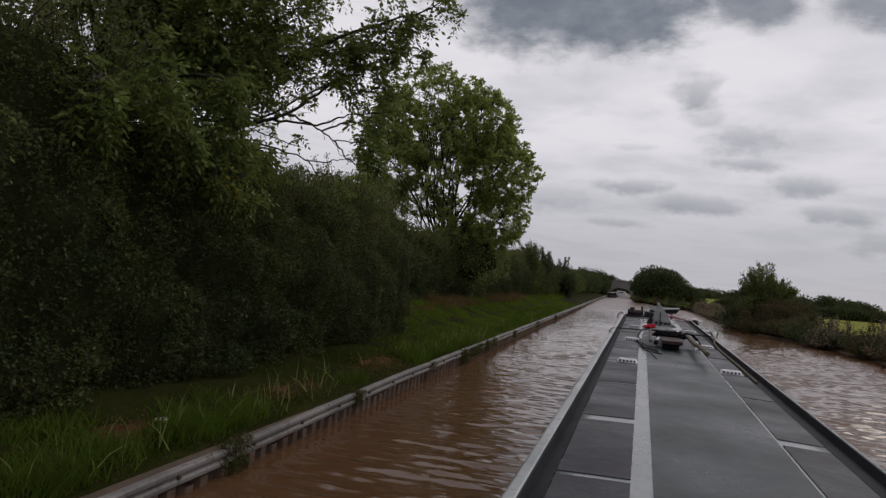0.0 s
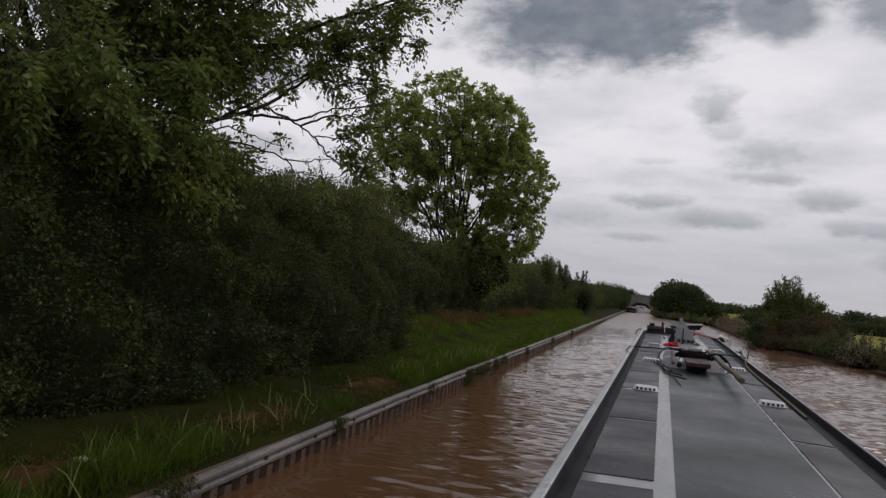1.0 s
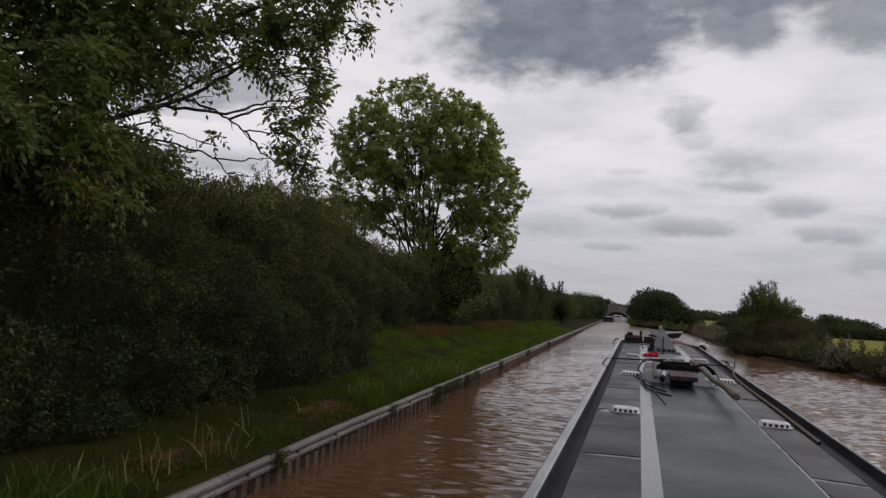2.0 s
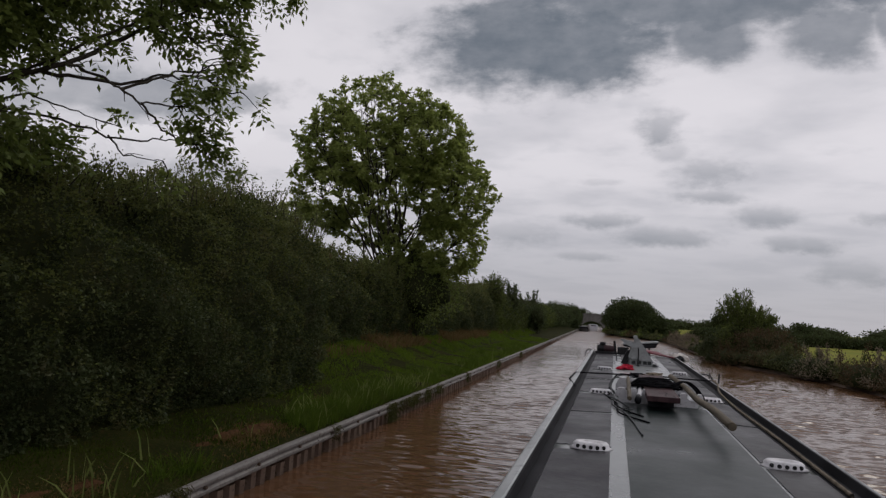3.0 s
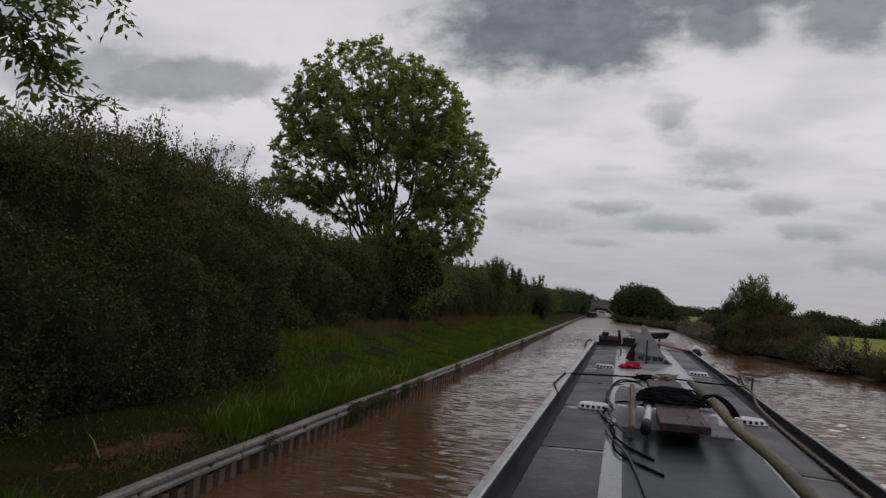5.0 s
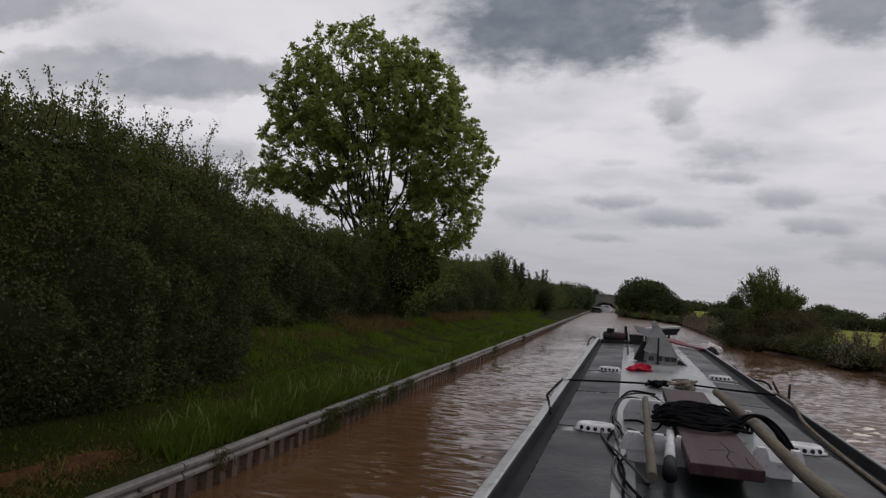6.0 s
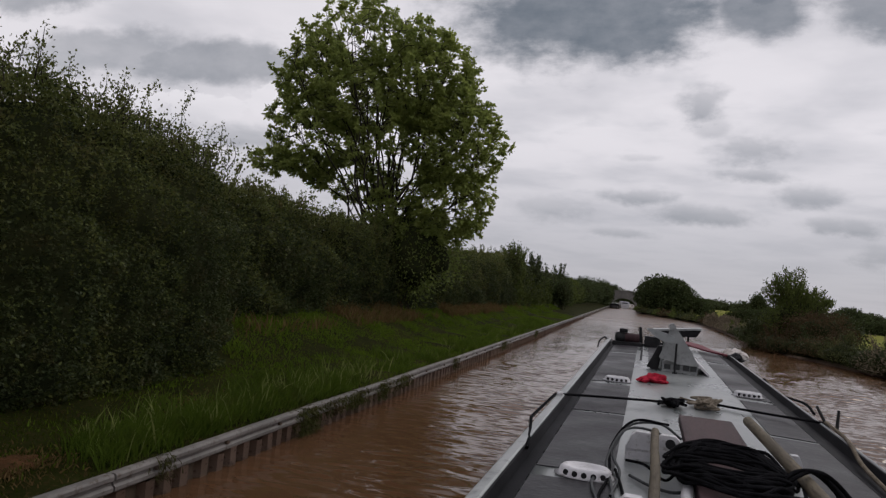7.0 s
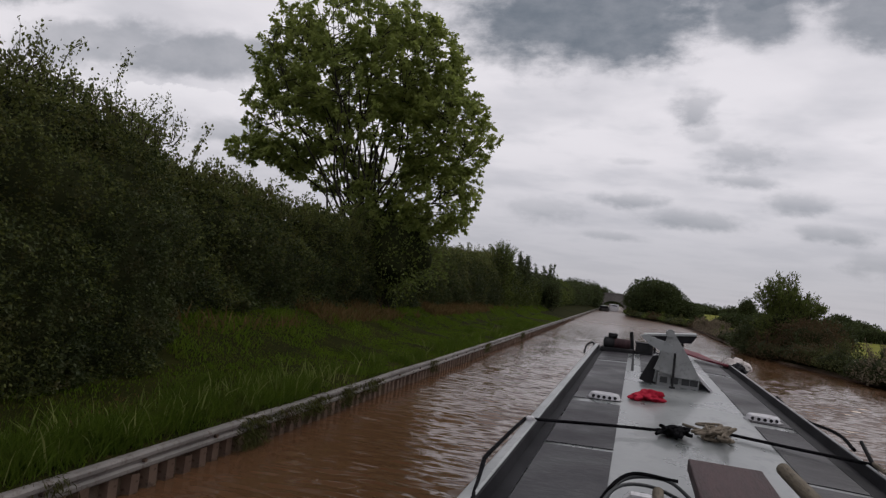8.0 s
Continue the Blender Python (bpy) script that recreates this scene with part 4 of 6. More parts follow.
def near_ash():
    """The large ash behind the near hedge: a main bough that slants up over the towpath, thin bare branches below it, and drooping leaf sprays."""
    rng = np.random.default_rng(31)
    t = thing("ash_tree", "large dark ash tree overhanging the hedge and towpath", "tree")
    trunk = limb((-6.6, 7.6, 1.2), (-6.2, 7.6, 7.8), rng, 0, 6, 0.02)
    paths = [(trunk, 0.3, 0.09)]
    boughs = []

    def bough(pts, r0, r1, leafy):
        path = smooth_path(pts, 6)
        path[1:-1] += rng.normal(0, 0.012, path[1:-1].shape)
        boughs.append((path, leafy))
        paths.append((path, r0, r1))

    # the long bough over the water's edge and its forks: (points, thickness, where the leaves begin)
    bough([(-6.4, 7.6, 3.0), (-5.3, 8.0, 3.6), (-4.45, 8.35, 4.03), (-4.0, 8.55, 4.25), (-3.65, 9.2, 4.85), (-3.3, 9.4, 5.15), (-2.85, 9.5, 5.45)], 0.04056, 0.007, 0.6)
    bough([(-4.45, 8.35, 4.03), (-3.9, 8.7, 4.5), (-3.3, 9.1, 5.1), (-2.55, 9.4, 6.0)], 0.01872, 0.0049, 0.3)
    bough([(-4.0, 8.55, 4.25), (-3.6, 8.7, 4.12), (-3.31, 8.8, 3.93), (-3.05, 9.0, 3.95), (-2.85, 9.15, 3.85)], 0.0156, 0.0042, 0.68)
    bough([(-3.5, 8.75, 4.05), (-3.2, 9.0, 4.25), (-2.95, 9.15, 4.3), (-2.75, 9.3, 4.2)], 0.0156, 0.0042, 0.5)
    bough([(-3.31, 8.8, 3.93), (-3.15, 9.0, 3.7), (-3.0, 9.15, 3.62), (-2.8, 9.3, 3.5)], 0.01248, 0.0042, 0.55)
    bough([(-5.0, 8.3, 3.85), (-4.65, 8.82, 4.01), (-4.65, 9.5, 4.06), (-4.55, 10.1, 4.05)], 0.01404, 0.0042, 0.98)
    bough([(-5.4, 8.4, 3.75), (-4.6, 8.8, 3.85), (-3.74, 9.08, 3.66), (-3.6, 9.6, 3.78), (-3.5, 10.0, 3.84)], 0.0156, 0.0042, 0.97)
    bough([(-3.85, 9.05, 3.68), (-3.7, 9.15, 3.5), (-3.45, 9.4, 3.5)], 0.01092, 0.0035, 0.99)
    bough([(-4.2, 8.45, 4.15), (-3.7, 9.0, 4.2), (-3.4, 9.4, 4.45), (-3.15, 9.7, 4.55)], 0.02028, 0.0049, 0.6)
    bough([(-3.65, 9.2, 4.85), (-3.3, 9.5, 4.85), (-3.0, 9.7, 4.85)], 0.01716, 0.0042, 0.35)
    # the upper crown
    for b in ((-2.5, 9.3, 6.6), (-2.3, 9.8, 6.3), (-2.6, 10.1, 5.75), (-3.2, 8.2, 7.0), (-3.8, 10.2, 7.2), (-4.0, 7.2, 6.0), (-5.2, 9.6, 8.4), (-4.6, 6.4, 7.0), (-6.0, 10.4, 8.0), (-4.0, 8.8, 6.0), (-5.6, 5.6, 6.2), (-4.4, 8.0, 8.2), (-6.6, 5.4, 7.4), (-7.2, 10.6, 6.6), (-4.9, 9.4, 5.6)):
        a = trunk[rng.integers(len(trunk) // 3, len(trunk) * 2 // 3)]
        m1, m2 = a + (np.array(b) - a) * 0.35 + rng.normal(0, 0.15, 3), a + (np.array(b) - a) * 0.7 + rng.normal(0, 0.15, 3)
        bough([a, m1, m2, b], 0.06, 0.012, 0.3)
    # low sprays hanging down the face of the hedge
    for b in ((-4.0, 6.9, 3.2), (-3.85, 7.2, 3.0), (-4.1, 6.3, 3.3), (-4.0, 7.5, 3.5), (-4.05, 5.9, 3.8), (-3.8, 6.9, 3.9), (-4.1, 7.9, 3.3), (-4.1, 5.2, 3.4)):
        a = trunk[rng.integers(len(trunk) // 4, len(trunk) // 2)]
        bough([a, (a + np.array(b)) / 2 + np.array([0.2, 0, 0.35]), np.array(b) + np.array([-0.15, 0, 0.35]), b], 0.04, 0.006, 0.5)
    large = len(paths)
    tips, outs, subs = [], [], []
    for path, leafy in boughs:
        le = np.linalg.norm(np.diff(path, axis=0), axis=1).sum()
        # bare side twigs all along
        for q in range(int(le * 2)):
            s = path[rng.integers(len(path) // 4, len(path))]
            if s[0] > -5.2:
                e = s + unit(rng.normal(0, 1, 3) + unit(path[-1] - path[0]) * 0.8) * rng.uniform(0.12, 0.4)
                subs.append((limb(s, e, rng, 0, 4, 0.06), 0.006, 0.003))
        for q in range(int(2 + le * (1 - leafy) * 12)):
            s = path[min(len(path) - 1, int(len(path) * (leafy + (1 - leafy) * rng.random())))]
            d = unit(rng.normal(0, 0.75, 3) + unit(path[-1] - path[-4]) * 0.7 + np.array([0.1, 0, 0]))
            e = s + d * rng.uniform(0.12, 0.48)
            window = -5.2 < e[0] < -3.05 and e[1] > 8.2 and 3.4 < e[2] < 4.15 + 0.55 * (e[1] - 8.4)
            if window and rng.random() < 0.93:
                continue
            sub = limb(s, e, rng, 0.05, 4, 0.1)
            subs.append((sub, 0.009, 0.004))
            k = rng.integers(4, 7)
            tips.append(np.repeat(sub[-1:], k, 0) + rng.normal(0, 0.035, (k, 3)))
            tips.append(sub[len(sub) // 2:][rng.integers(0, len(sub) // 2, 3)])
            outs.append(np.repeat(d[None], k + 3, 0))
    # the heart of the crown, between the trunk and the long bough
    p, d = crown_points((-4.4, 8.55, 5.35), (0.8, 0.9, 1.05), 560, rng, 0.25, 0.25, 0.9, 13)
    tips.append(p)
    outs.append(d)
    p, d = crown_points((-4.75, 8.3, 4.75), (0.5, 0.6, 0.5), 420, rng, 0.2, 0.2, 0.6, 14)
    tips.append(p)
    outs.append(d)
    p, d = crown_points((-4.75, 8.9, 3.6), (0.45, 0.7, 0.28), 260, rng, 0.2, 0.2, 0.6, 15)
    tips.append(p)
    outs.append(d)
    p, d = crown_points((-5.1, 7.7, 5.6), (1.05, 1.2, 2.3), 2300, rng, 0.3, 0.25, 1.1, 12)
    tips.append(p)
    outs.append(d)
    tips, outs = np.concatenate(tips), np.concatenate(outs)
    v, f = compound(tips, rng, 0.17, 0.085, 3, 0.55, outs * 0.7, 0.44)
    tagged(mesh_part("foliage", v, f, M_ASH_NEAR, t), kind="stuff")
    # dense dark growth about the trunk
    p, d = crown_points((-6.0, 6.9, 5.0), (1.4, 2.2, 2.9), 16000, rng, 0.35, 0.25, 1.2, 9)
    v, f = leaves(p, d + np.array([0, 0, -0.5]), 0.075, 0.045, rng, 0.7)
    tagged(mesh_part("ivy", v, f, M_HEDGE, t, "dark ivy about the trunk"), kind="stuff")
    # a yellowing spray
    p = np.array([-3.72, 6.95, 2.98]) + rng.normal(0, 0.06, (26, 3)) * [1, 1.6, 1.6]
    v, f = leaves(p, np.array([0, 0, -1.0]), 0.085, 0.03, rng, 0.5)
    tagged(mesh_part("yellow_spray", v, f, M_YELLOW, t, "yellowing leaves"), kind="stuff")
    for q in range(10):
        a = np.array([-3.9 + rng.normal(0, 0.12), 6.9 + rng.normal(0, 0.4), 3.25])
        subs.append((limb(a, a + np.array([rng.normal(0.1, 0.1), rng.normal(0, 0.15), -0.45]), rng, 0, 4, 0.1), 0.006, 0.003))
    woodwork(t, paths + subs, large)


near_ash()


def shrub(name, label, c, r, n, leaf, mat, seed, category="shrub", group="", spikes=0, shell=0.45, lump=0.22, stems=10, wide=0.5, spire=0.0):
    """A bush or far tree: stems from the ground and a gappy cloud of leaves, with upright spikes where it has them."""
    rng = np.random.default_rng(seed)
    t = thing(name, label, category, group)
    c, r = np.array(c, float), np.array(r, float)
    foot = np.array([c[0], c[1], float(ground_height(np.array([c[0]]), np.array([c[1]]))[0]) - 0.05])
    p, d = crown_points(c, r, n, rng, shell, lump, float(min(r)) * 0.9, seed)
    fl = foot[2] + 0.03
    p[:, 2] = np.where(p[:, 2] < fl, fl + rng.random(n) * 0.3, p[:, 2])
    paths = []
    for q in range(stems):
        e = p[rng.integers(n)]
        paths.append((limb(foot + rng.normal(0, 0.12, 3) * [1, 1, 0] * r[0], c + (e - c) * 0.8, rng, 0.05, 4, 0.05), 0.012 * r[2] + 0.01, 0.006))
    extra = []
    for q in range(spikes):
        az, el = rng.uniform(0, 6.28), rng.random() ** 0.6 * 0.8
        a = c + r * np.array([np.cos(az) * el, np.sin(az) * el, 0.75 * math.sqrt(1 - el * el)])
        b = a + np.array([np.cos(az) * el * 0.35 * r[0], np.sin(az) * el * 0.35 * r[1], r[2] * rng.uniform(0.4, 1.05)])
        if spire:
            # the shoots stand highest about the middle and lean outwards at the sides
            b = a + np.array([(a[0] - c[0]) * 0.5 + rng.normal(0, 0.15), (a[1] - c[1]) * 0.3, 0.35 + spire * rng.uniform(0.3, 1.0) * math.exp(-((a[0] - c[0] + 0.45) / 1.0) ** 2)])
        path = limb(a, b, rng, 0, 4, 0.03)
        paths.append((path, 0.02, 0.006))
        k = 125 if spire else 110
        s = path[rng.integers(0, len(path), k)]
        extra.append(s + rng.normal(0, 0.1, (k, 3)) * np.linspace(1, 0.5, k)[:, None])
    if extra:
        e = np.concatenate(extra)
        v2, f2 = leaves(e, np.array([0, 0, 1.0]), leaf * 1.1, leaf * 0.35, rng, 0.55)
        tagged(mesh_part("spray", v2, f2, mat, t), kind="stuff")
    v, f = leaves(p, d + np.array([0, 0, 0.2]), leaf, leaf * wide, rng, 0.8)
    tagged(mesh_part("foliage", v, f, mat, t), kind="stuff")
    bm = bmesh.new()
    bmesh.ops.create_icosphere(bm, subdivisions=3, radius=1.0)
    q = np.array([vert.co[:] for vert in bm.verts])
    for vert, k in zip(bm.verts, wavy(q * r, np.random.default_rng(seed + 50), float(min(r)) * 0.9, 3)):
        w = vert.co * (0.7 + lump * 0.7 * k)
        vert.co = Vector((c[0] + w.x * r[0], c[1] + w.y * r[1], max(foot[2], c[2] + w.z * r[2])))
    # filler body, its dark colour painting the shade between the leaves
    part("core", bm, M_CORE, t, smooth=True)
    v, f = tubes(paths, 5)
    tagged(mesh_part("stem", v, f, M_BARK, t), kind="stuff")
    return t


shrub("ash_scrub", "dense dark growth about the foot of the ash tree", (-6.1, 29.0, 2.9), (2.0, 1.5, 1.6), 6500, 0.11, M_ASH_NEAR, 40, "shrub", shell=0.3)
shrub("willow_bush", "tall grey-green willow bush with upright shoots on the far bank", (10.3, 49.5, 1.7), (1.75, 1.8, 1.4), 8500, 0.14, M_BUSH, 41, "bush", spikes=60, wide=0.3, spire=1.6)
shrub("bramble_bush", "dark russet-green bramble bush at the water's edge", (10.7, 47.0, 1.05), (1.75, 1.6, 1.25), 7000, 0.12, M_RUSSET, 42, "bush")
shrub("bramble_bush", "dark green bramble bush beside the willow", (12.0, 48.6, 1.3), (1.4, 1.5, 1.1), 4500, 0.13, M_HEDGE, 43, "bush")
shrub("bramble_bush", "low dark green bush leaning over the water", (8.9, 50.8, 0.85), (1.3, 2.2, 1.05), 5500, 0.13, M_HEDGE, 44, "bush")
shrub("round_tree", "large round dark green tree on the far bank", (6.6, 119.5, 2.85), (4.7, 4.5, 3.3), 15000, 0.34, M_FAR, 45, "tree", lump=0.12)
shrub("small_tree", "lower dark tree beside the round tree", (10.9, 121, 1.5), (3.2, 3.5, 1.9), 5000, 0.32, M_FAR, 46, "tree")
rng = random.Random(5)
kinds = [(M_SCRUB, "rank yellow-green bank scrub"), (M_SEED, "pale brown willowherb gone to seed"), (M_BUSH, "grey-green bank scrub"), (M_RUSSET, "russet dock and dead stems on the bank"), (M_HEDGE, "dark green bank scrub")]
y = 17.0
while y < 150:
    m, lab = kinds[rng.choice([1, 0, 3, 1, 3, 4, 1] if y < 46 else [0, 1, 2, 4, 3, 4, 2])]
    if 66 < y < 84:
        m, lab = kinds[1]
    sc = 0.16 if y > 70 else 0.105
    ry = rng.uniform(0.9, 1.6) * (1.0 + y / 70)
    x = RIGHT_X + float(right_edge(y)) + rng.uniform(0.3, 0.8) + (0.3 if y > 55 else 0)
    hgt = rng.uniform(0.5, 0.72) + (-0.1 if y > 55 else 0.2 if 20 < y < 46 else 0.05)
    shrub("bank_scrub", lab + " at the waterline", (x - 0.15, y, 0.36), (rng.uniform(0.8, 1.15), ry, hgt + 0.04), int(1900 if y < 70 else 1100), sc, m, 500 + int(y * 7), "scrub", "bank scrub", spikes=5 if m is M_SEED else 2, stems=6)
    y += ry * rng.uniform(0.8, 1.15)

# hedge and trees across the field
FIELD_HEDGE_Y = 88.0
rng = random.Random(9)
for q in range(27):
    x = 13.5 + q * 2.2
    shrub("field_hedge_bush", "dark clipped hedge bush across the field", (x, FIELD_HEDGE_Y + 0.12 * (30 - x) + rng.uniform(-0.4, 0.4), 1.25), (2.1, 0.9, 0.95 + rng.uniform(-0.07, 0.08)), 1300, 0.24, M_FAR, 700 + q, "hedge", "field hedge", stems=5, lump=0.12)
shrub("field_tree", "small domed dark tree in the field hedge", (24.6, 92, 2.25), (1.5, 1.5, 1.05), 2200, 0.22, M_FAR, 741, "tree", "field trees")
shrub("field_tree", "dark tree rising from the field hedge", (35.5, 92, 2.6), (2.2, 1.5, 1.3), 2200, 0.22, M_FAR, 742, "tree", "field trees")
shrub("field_tree", "flat-topped dark tree beyond the bank", (27.5, 165, 3.4), (1.9, 1.6, 2.3), 1800, 0.35, M_FAR, 743, "tree", "field trees")
rng = random.Random(19)
for q in range(26):
    x = -14 + q * 9 + rng.uniform(-3, 3)
    shrub("distant_wood", "low dark wood on the skyline", (x, 330 + rng.uniform(-20, 20), 2.2), (8.5, 5, rng.uniform(2.6, 4.2)), 900, 0.95, M_FAR, 800 + q, "wood", "distant woods", stems=4, lump=0.12)
build_hedge("hedge", "far end of the field hedge towards the bridge", 81.5, 152.0, lambda y: -5.4 + 0 * y, lambda y: 3.2 + 0.25 * np.sin(y * 0.21) + 0.008 * (y - 81), 1.7, 130, 0.22, [(M_FAR, 0.6), (M_BUSH, 0.4)], 8, 0, 0.3, 2.6)
# the towpath hedge line thins into small trees towards the bridge
for q, (x, y, rx, h) in enumerate([(-5.6, 79, 1.3, 2.0), (-6.3, 86, 2.0, 2.2), (-6.4, 94, 2.3, 2.4), (-6.6, 102, 2.4, 2.5), (-6.2, 111, 2.6, 2.9), (-6.6, 121, 2.8, 3.2), (-5.6, 131, 2.6, 3.0), (-6.4, 142, 3.0, 2.6), (-4.8, 150, 1.8, 2.8), (-8, 155, 3.0, 2.4), (-5.2, 162, 2.4, 4.2), (-8.5, 163, 3, 4.6), (-4.0, 151, 1.8, 3.5), (-3.6, 160, 1.5, 3.1)]):
    shrub("hedgerow_tree", "small dark green hedgerow tree by the towpath", (x, y, 0.9 + h * 0.5), (rx, 3.6, h * 0.62 + 0.3), 2600, 0.2 if y < 100 else 0.3, M_FAR if y > 100 else M_BUSH, 900 + q, "tree", "hedgerow trees", stems=6, lump=0.16)

shrub("dark_bush", "dark upright bush standing out from the hedge on the bank", (-4.6, 70.0, 2.1), (0.95, 1.2, 1.35), 2600, 0.15, M_FAR, 960, "bush", stems=6, lump=0.15)
shrub("hedge_bush", "twiggy bush rising above the field hedge", (-5.9, 49.6, 3.4), (0.9, 1.0, 0.9), 1500, 0.12, M_BUSH, 961, "bush", "hedge bushes", spikes=14)
shrub("hedge_bush", "dark bush rising above the field hedge", (-6.0, 58.5, 3.3), (1.0, 1.1, 0.9), 1500, 0.13, M_FAR, 962, "bush", "hedge bushes", spikes=10)
shrub("hedge_bush", "round dark bush rising above the field hedge", (-6.2, 80.0, 3.1), (1.5, 1.8, 1.3), 1800, 0.17, M_FAR, 963, "bush", "hedge bushes", spikes=6)


def build_bridge():
    """The low brick arch across the canal ahead."""
    t = thing("arch_bridge", "low old brick arch bridge over the canal", "bridge")
    y0, y1, zt = 168.5, 172.5, 3.75
    bm = bmesh.new()
    arch = [(2.6 * math.cos(a), 0.4 + 1.7 * math.sin(a)) for a in np.linspace(math.pi, 0, 15)]
    outline = [(-11, -0.5), (-2.6, -0.5)] + arch + [(2.6, -0.5), (11, -0.5), (11, 2.4), (5, 3.3), (1.5, zt), (-1.5, zt), (-5, 3.3), (-11, 2.4)]
    f0 = bm.faces.new([bm.verts.new((x, y0, z)) for x, z in outline])
    ext = bmesh.ops.extrude_face_region(bm, geom=[f0])
    bmesh.ops.translate(bm, vec=(0, y1 - y0, 0), verts=[g for g in ext["geom"] if isinstance(g, bmesh.types.BMVert)])
    bmesh.ops.triangulate(bm, faces=[f for f in bm.faces if len(f.verts) > 4])
    part("brickwork", bm, M_BRICK, t)
    bm = bmesh.new()
    for s in (-1, 1):
        for a, b in (((0, zt), (1.5, zt)), ((1.5, zt), (5, 3.3)), ((5, 3.3), (11, 2.4))):
            mid, le = ((a[0] + b[0]) / 2 * s, y0, (a[1] + b[1]) / 2 + 0.06), math.hypot(b[0] - a[0], b[1] - a[1])
            box(bm, mid, (le, 0.5, 0.14), 0.02, Matrix.Rotation(s * math.atan2(a[1] - b[1], b[0] - a[0]), 4, "Y"))
    part("coping", bm, M_STEEL, t, "weathered stone coping")


build_bridge()


def build_cruiser():
    """The white boat moored near the bridge."""
    t = thing("cabin_cruiser", "small white cabin cruiser moored before the bridge", "boat", m=pose(0.2, 160, 0, 0, 0, 4))
    bm = bmesh.new()
    rows = []
    for y, w in ((-3, 0.95), (-1, 1.1), (1.5, 1.05), (2.8, 0.6), (3.5, 0.05)):
        rows.append([bm.verts.new((x * w, y, z)) for x, z in ((-0.7, -0.2), (-1, 0.75), (1, 0.75), (0.7, -0.2))])
    for a, b in zip(rows, rows[1:]):
        for i in range(4):
            bm.faces.new((a[i], a[(i + 1) % 4], b[(i + 1) % 4], b[i]))
    bm.faces.new(rows[0])
    bm.faces.new(rows[-1][::-1])
    part("hull", bm, M_WHITE, t)
    bm = bmesh.new()
    box(bm, (0, -0.6, 1.08), (1.9, 3.2, 0.7), 0.15)
    part("cabin", bm, M_WHITE, t)
    bm = bmesh.new()
    box(bm, (0, -2.21, 1.15), (1.2, 0.03, 0.22), 0.01)
    part("window", bm, M_GLASS, t)


build_cruiser()


def build_moored_boat():
    """A dark narrowboat tied up along the towpath short of the bridge."""
    t = thing("moored_narrowboat", "dark narrowboat moored along the towpath near the bridge", "boat", m=pose(-1.5, 148, 0, 0, 0, 1))
    rows = [[(-w * 0.9, y, -0.3), (-w, y, z), (w, y, z), (w * 0.9, y, -0.3)] for y, w, z in ((-6.5, 0.5, 0.62), (-5.6, 0.95, 0.55), (4, 1.0, 0.55), (5.6, 0.7, 0.65), (6.6, 0.08, 0.8))]
    part("hull", loft(bmesh.new(), rows), M_HULL, t, "black hull")
    part("cabin", loft(bmesh.new(), [[(-0.86, y, 0.54), (-0.74, y, 1.0), (0.74, y, 1.0), (0.86, y, 0.54)] for y in (-4.6, 3.6)]), M_GUTTER, t, "dark painted cabin")
    part("roof", loft(bmesh.new(), [[(-0.77, y, 0.99), (0, y, 1.06), (0.77, y, 0.99), (0, y, 0.985)] for y in (-4.7, 3.7)]), M_RAIL, t, "grey roof")



build_moored_boat()
for x, y, rx, z, rz in ((-3.7, 157, 1.4, 2.9, 2.1), (-2.6, 181, 1.2, 3.4, 2.0), (-0.6, 190, 1.6, 2.8, 1.6), (2.2, 196, 2.0, 2.6, 1.5)):
    shrub("bridge_tree", "small dark green tree about the bridge", (x, y, z), (rx, 1.6, rz), 1800, 0.3, M_FAR, 980 + int(y), "tree", "trees about the bridge", stems=6, lump=0.16)


def build_litter():
    """A scrap of white paper lying in the grass."""
    t = thing("paper_litter", "crumpled scrap of white paper lying on the grass", "litter")
    bm = bmesh.new()
    bmesh.ops.create_grid(bm, x_segments=7, y_segments=6, size=0.5)
    rng = random.Random(2)
    for v in bm.verts:
        v.co = Vector((-3.26 + v.co.x * 0.15 + rng.uniform(-0.012, 0.012), 5.42 + v.co.y * 0.1 + rng.uniform(-0.012, 0.012), 0.5 + rng.uniform(-0.02, 0.025)))
    bmesh.ops.solidify(bm, geom=bm.faces[:], thickness=0.003)
    part("sheet", bm, M_LITTER, t)


build_litter()


# ---- the narrowboat ----
BOAT = Matrix.Translation((1.605, 10.92, 0)) @ Euler((radians(0.52), 0, radians(-1.38))).to_matrix().to_4x4()
ROOF_Z, HALF = 1.365, 0.83
Y_STERN, Y_CAB0, Y_CAB1, Y_BOW = -11.2, -9.5, 7.5, 12.6


def camber(x):
    return ROOF_Z + 0.02 * (1 - (x / HALF) ** 2)


def on_boat(name, label, category, group=""):
    return thing(name, label, category, group, m=BOAT @ Matrix.Translation((0.04, 0, 0)))


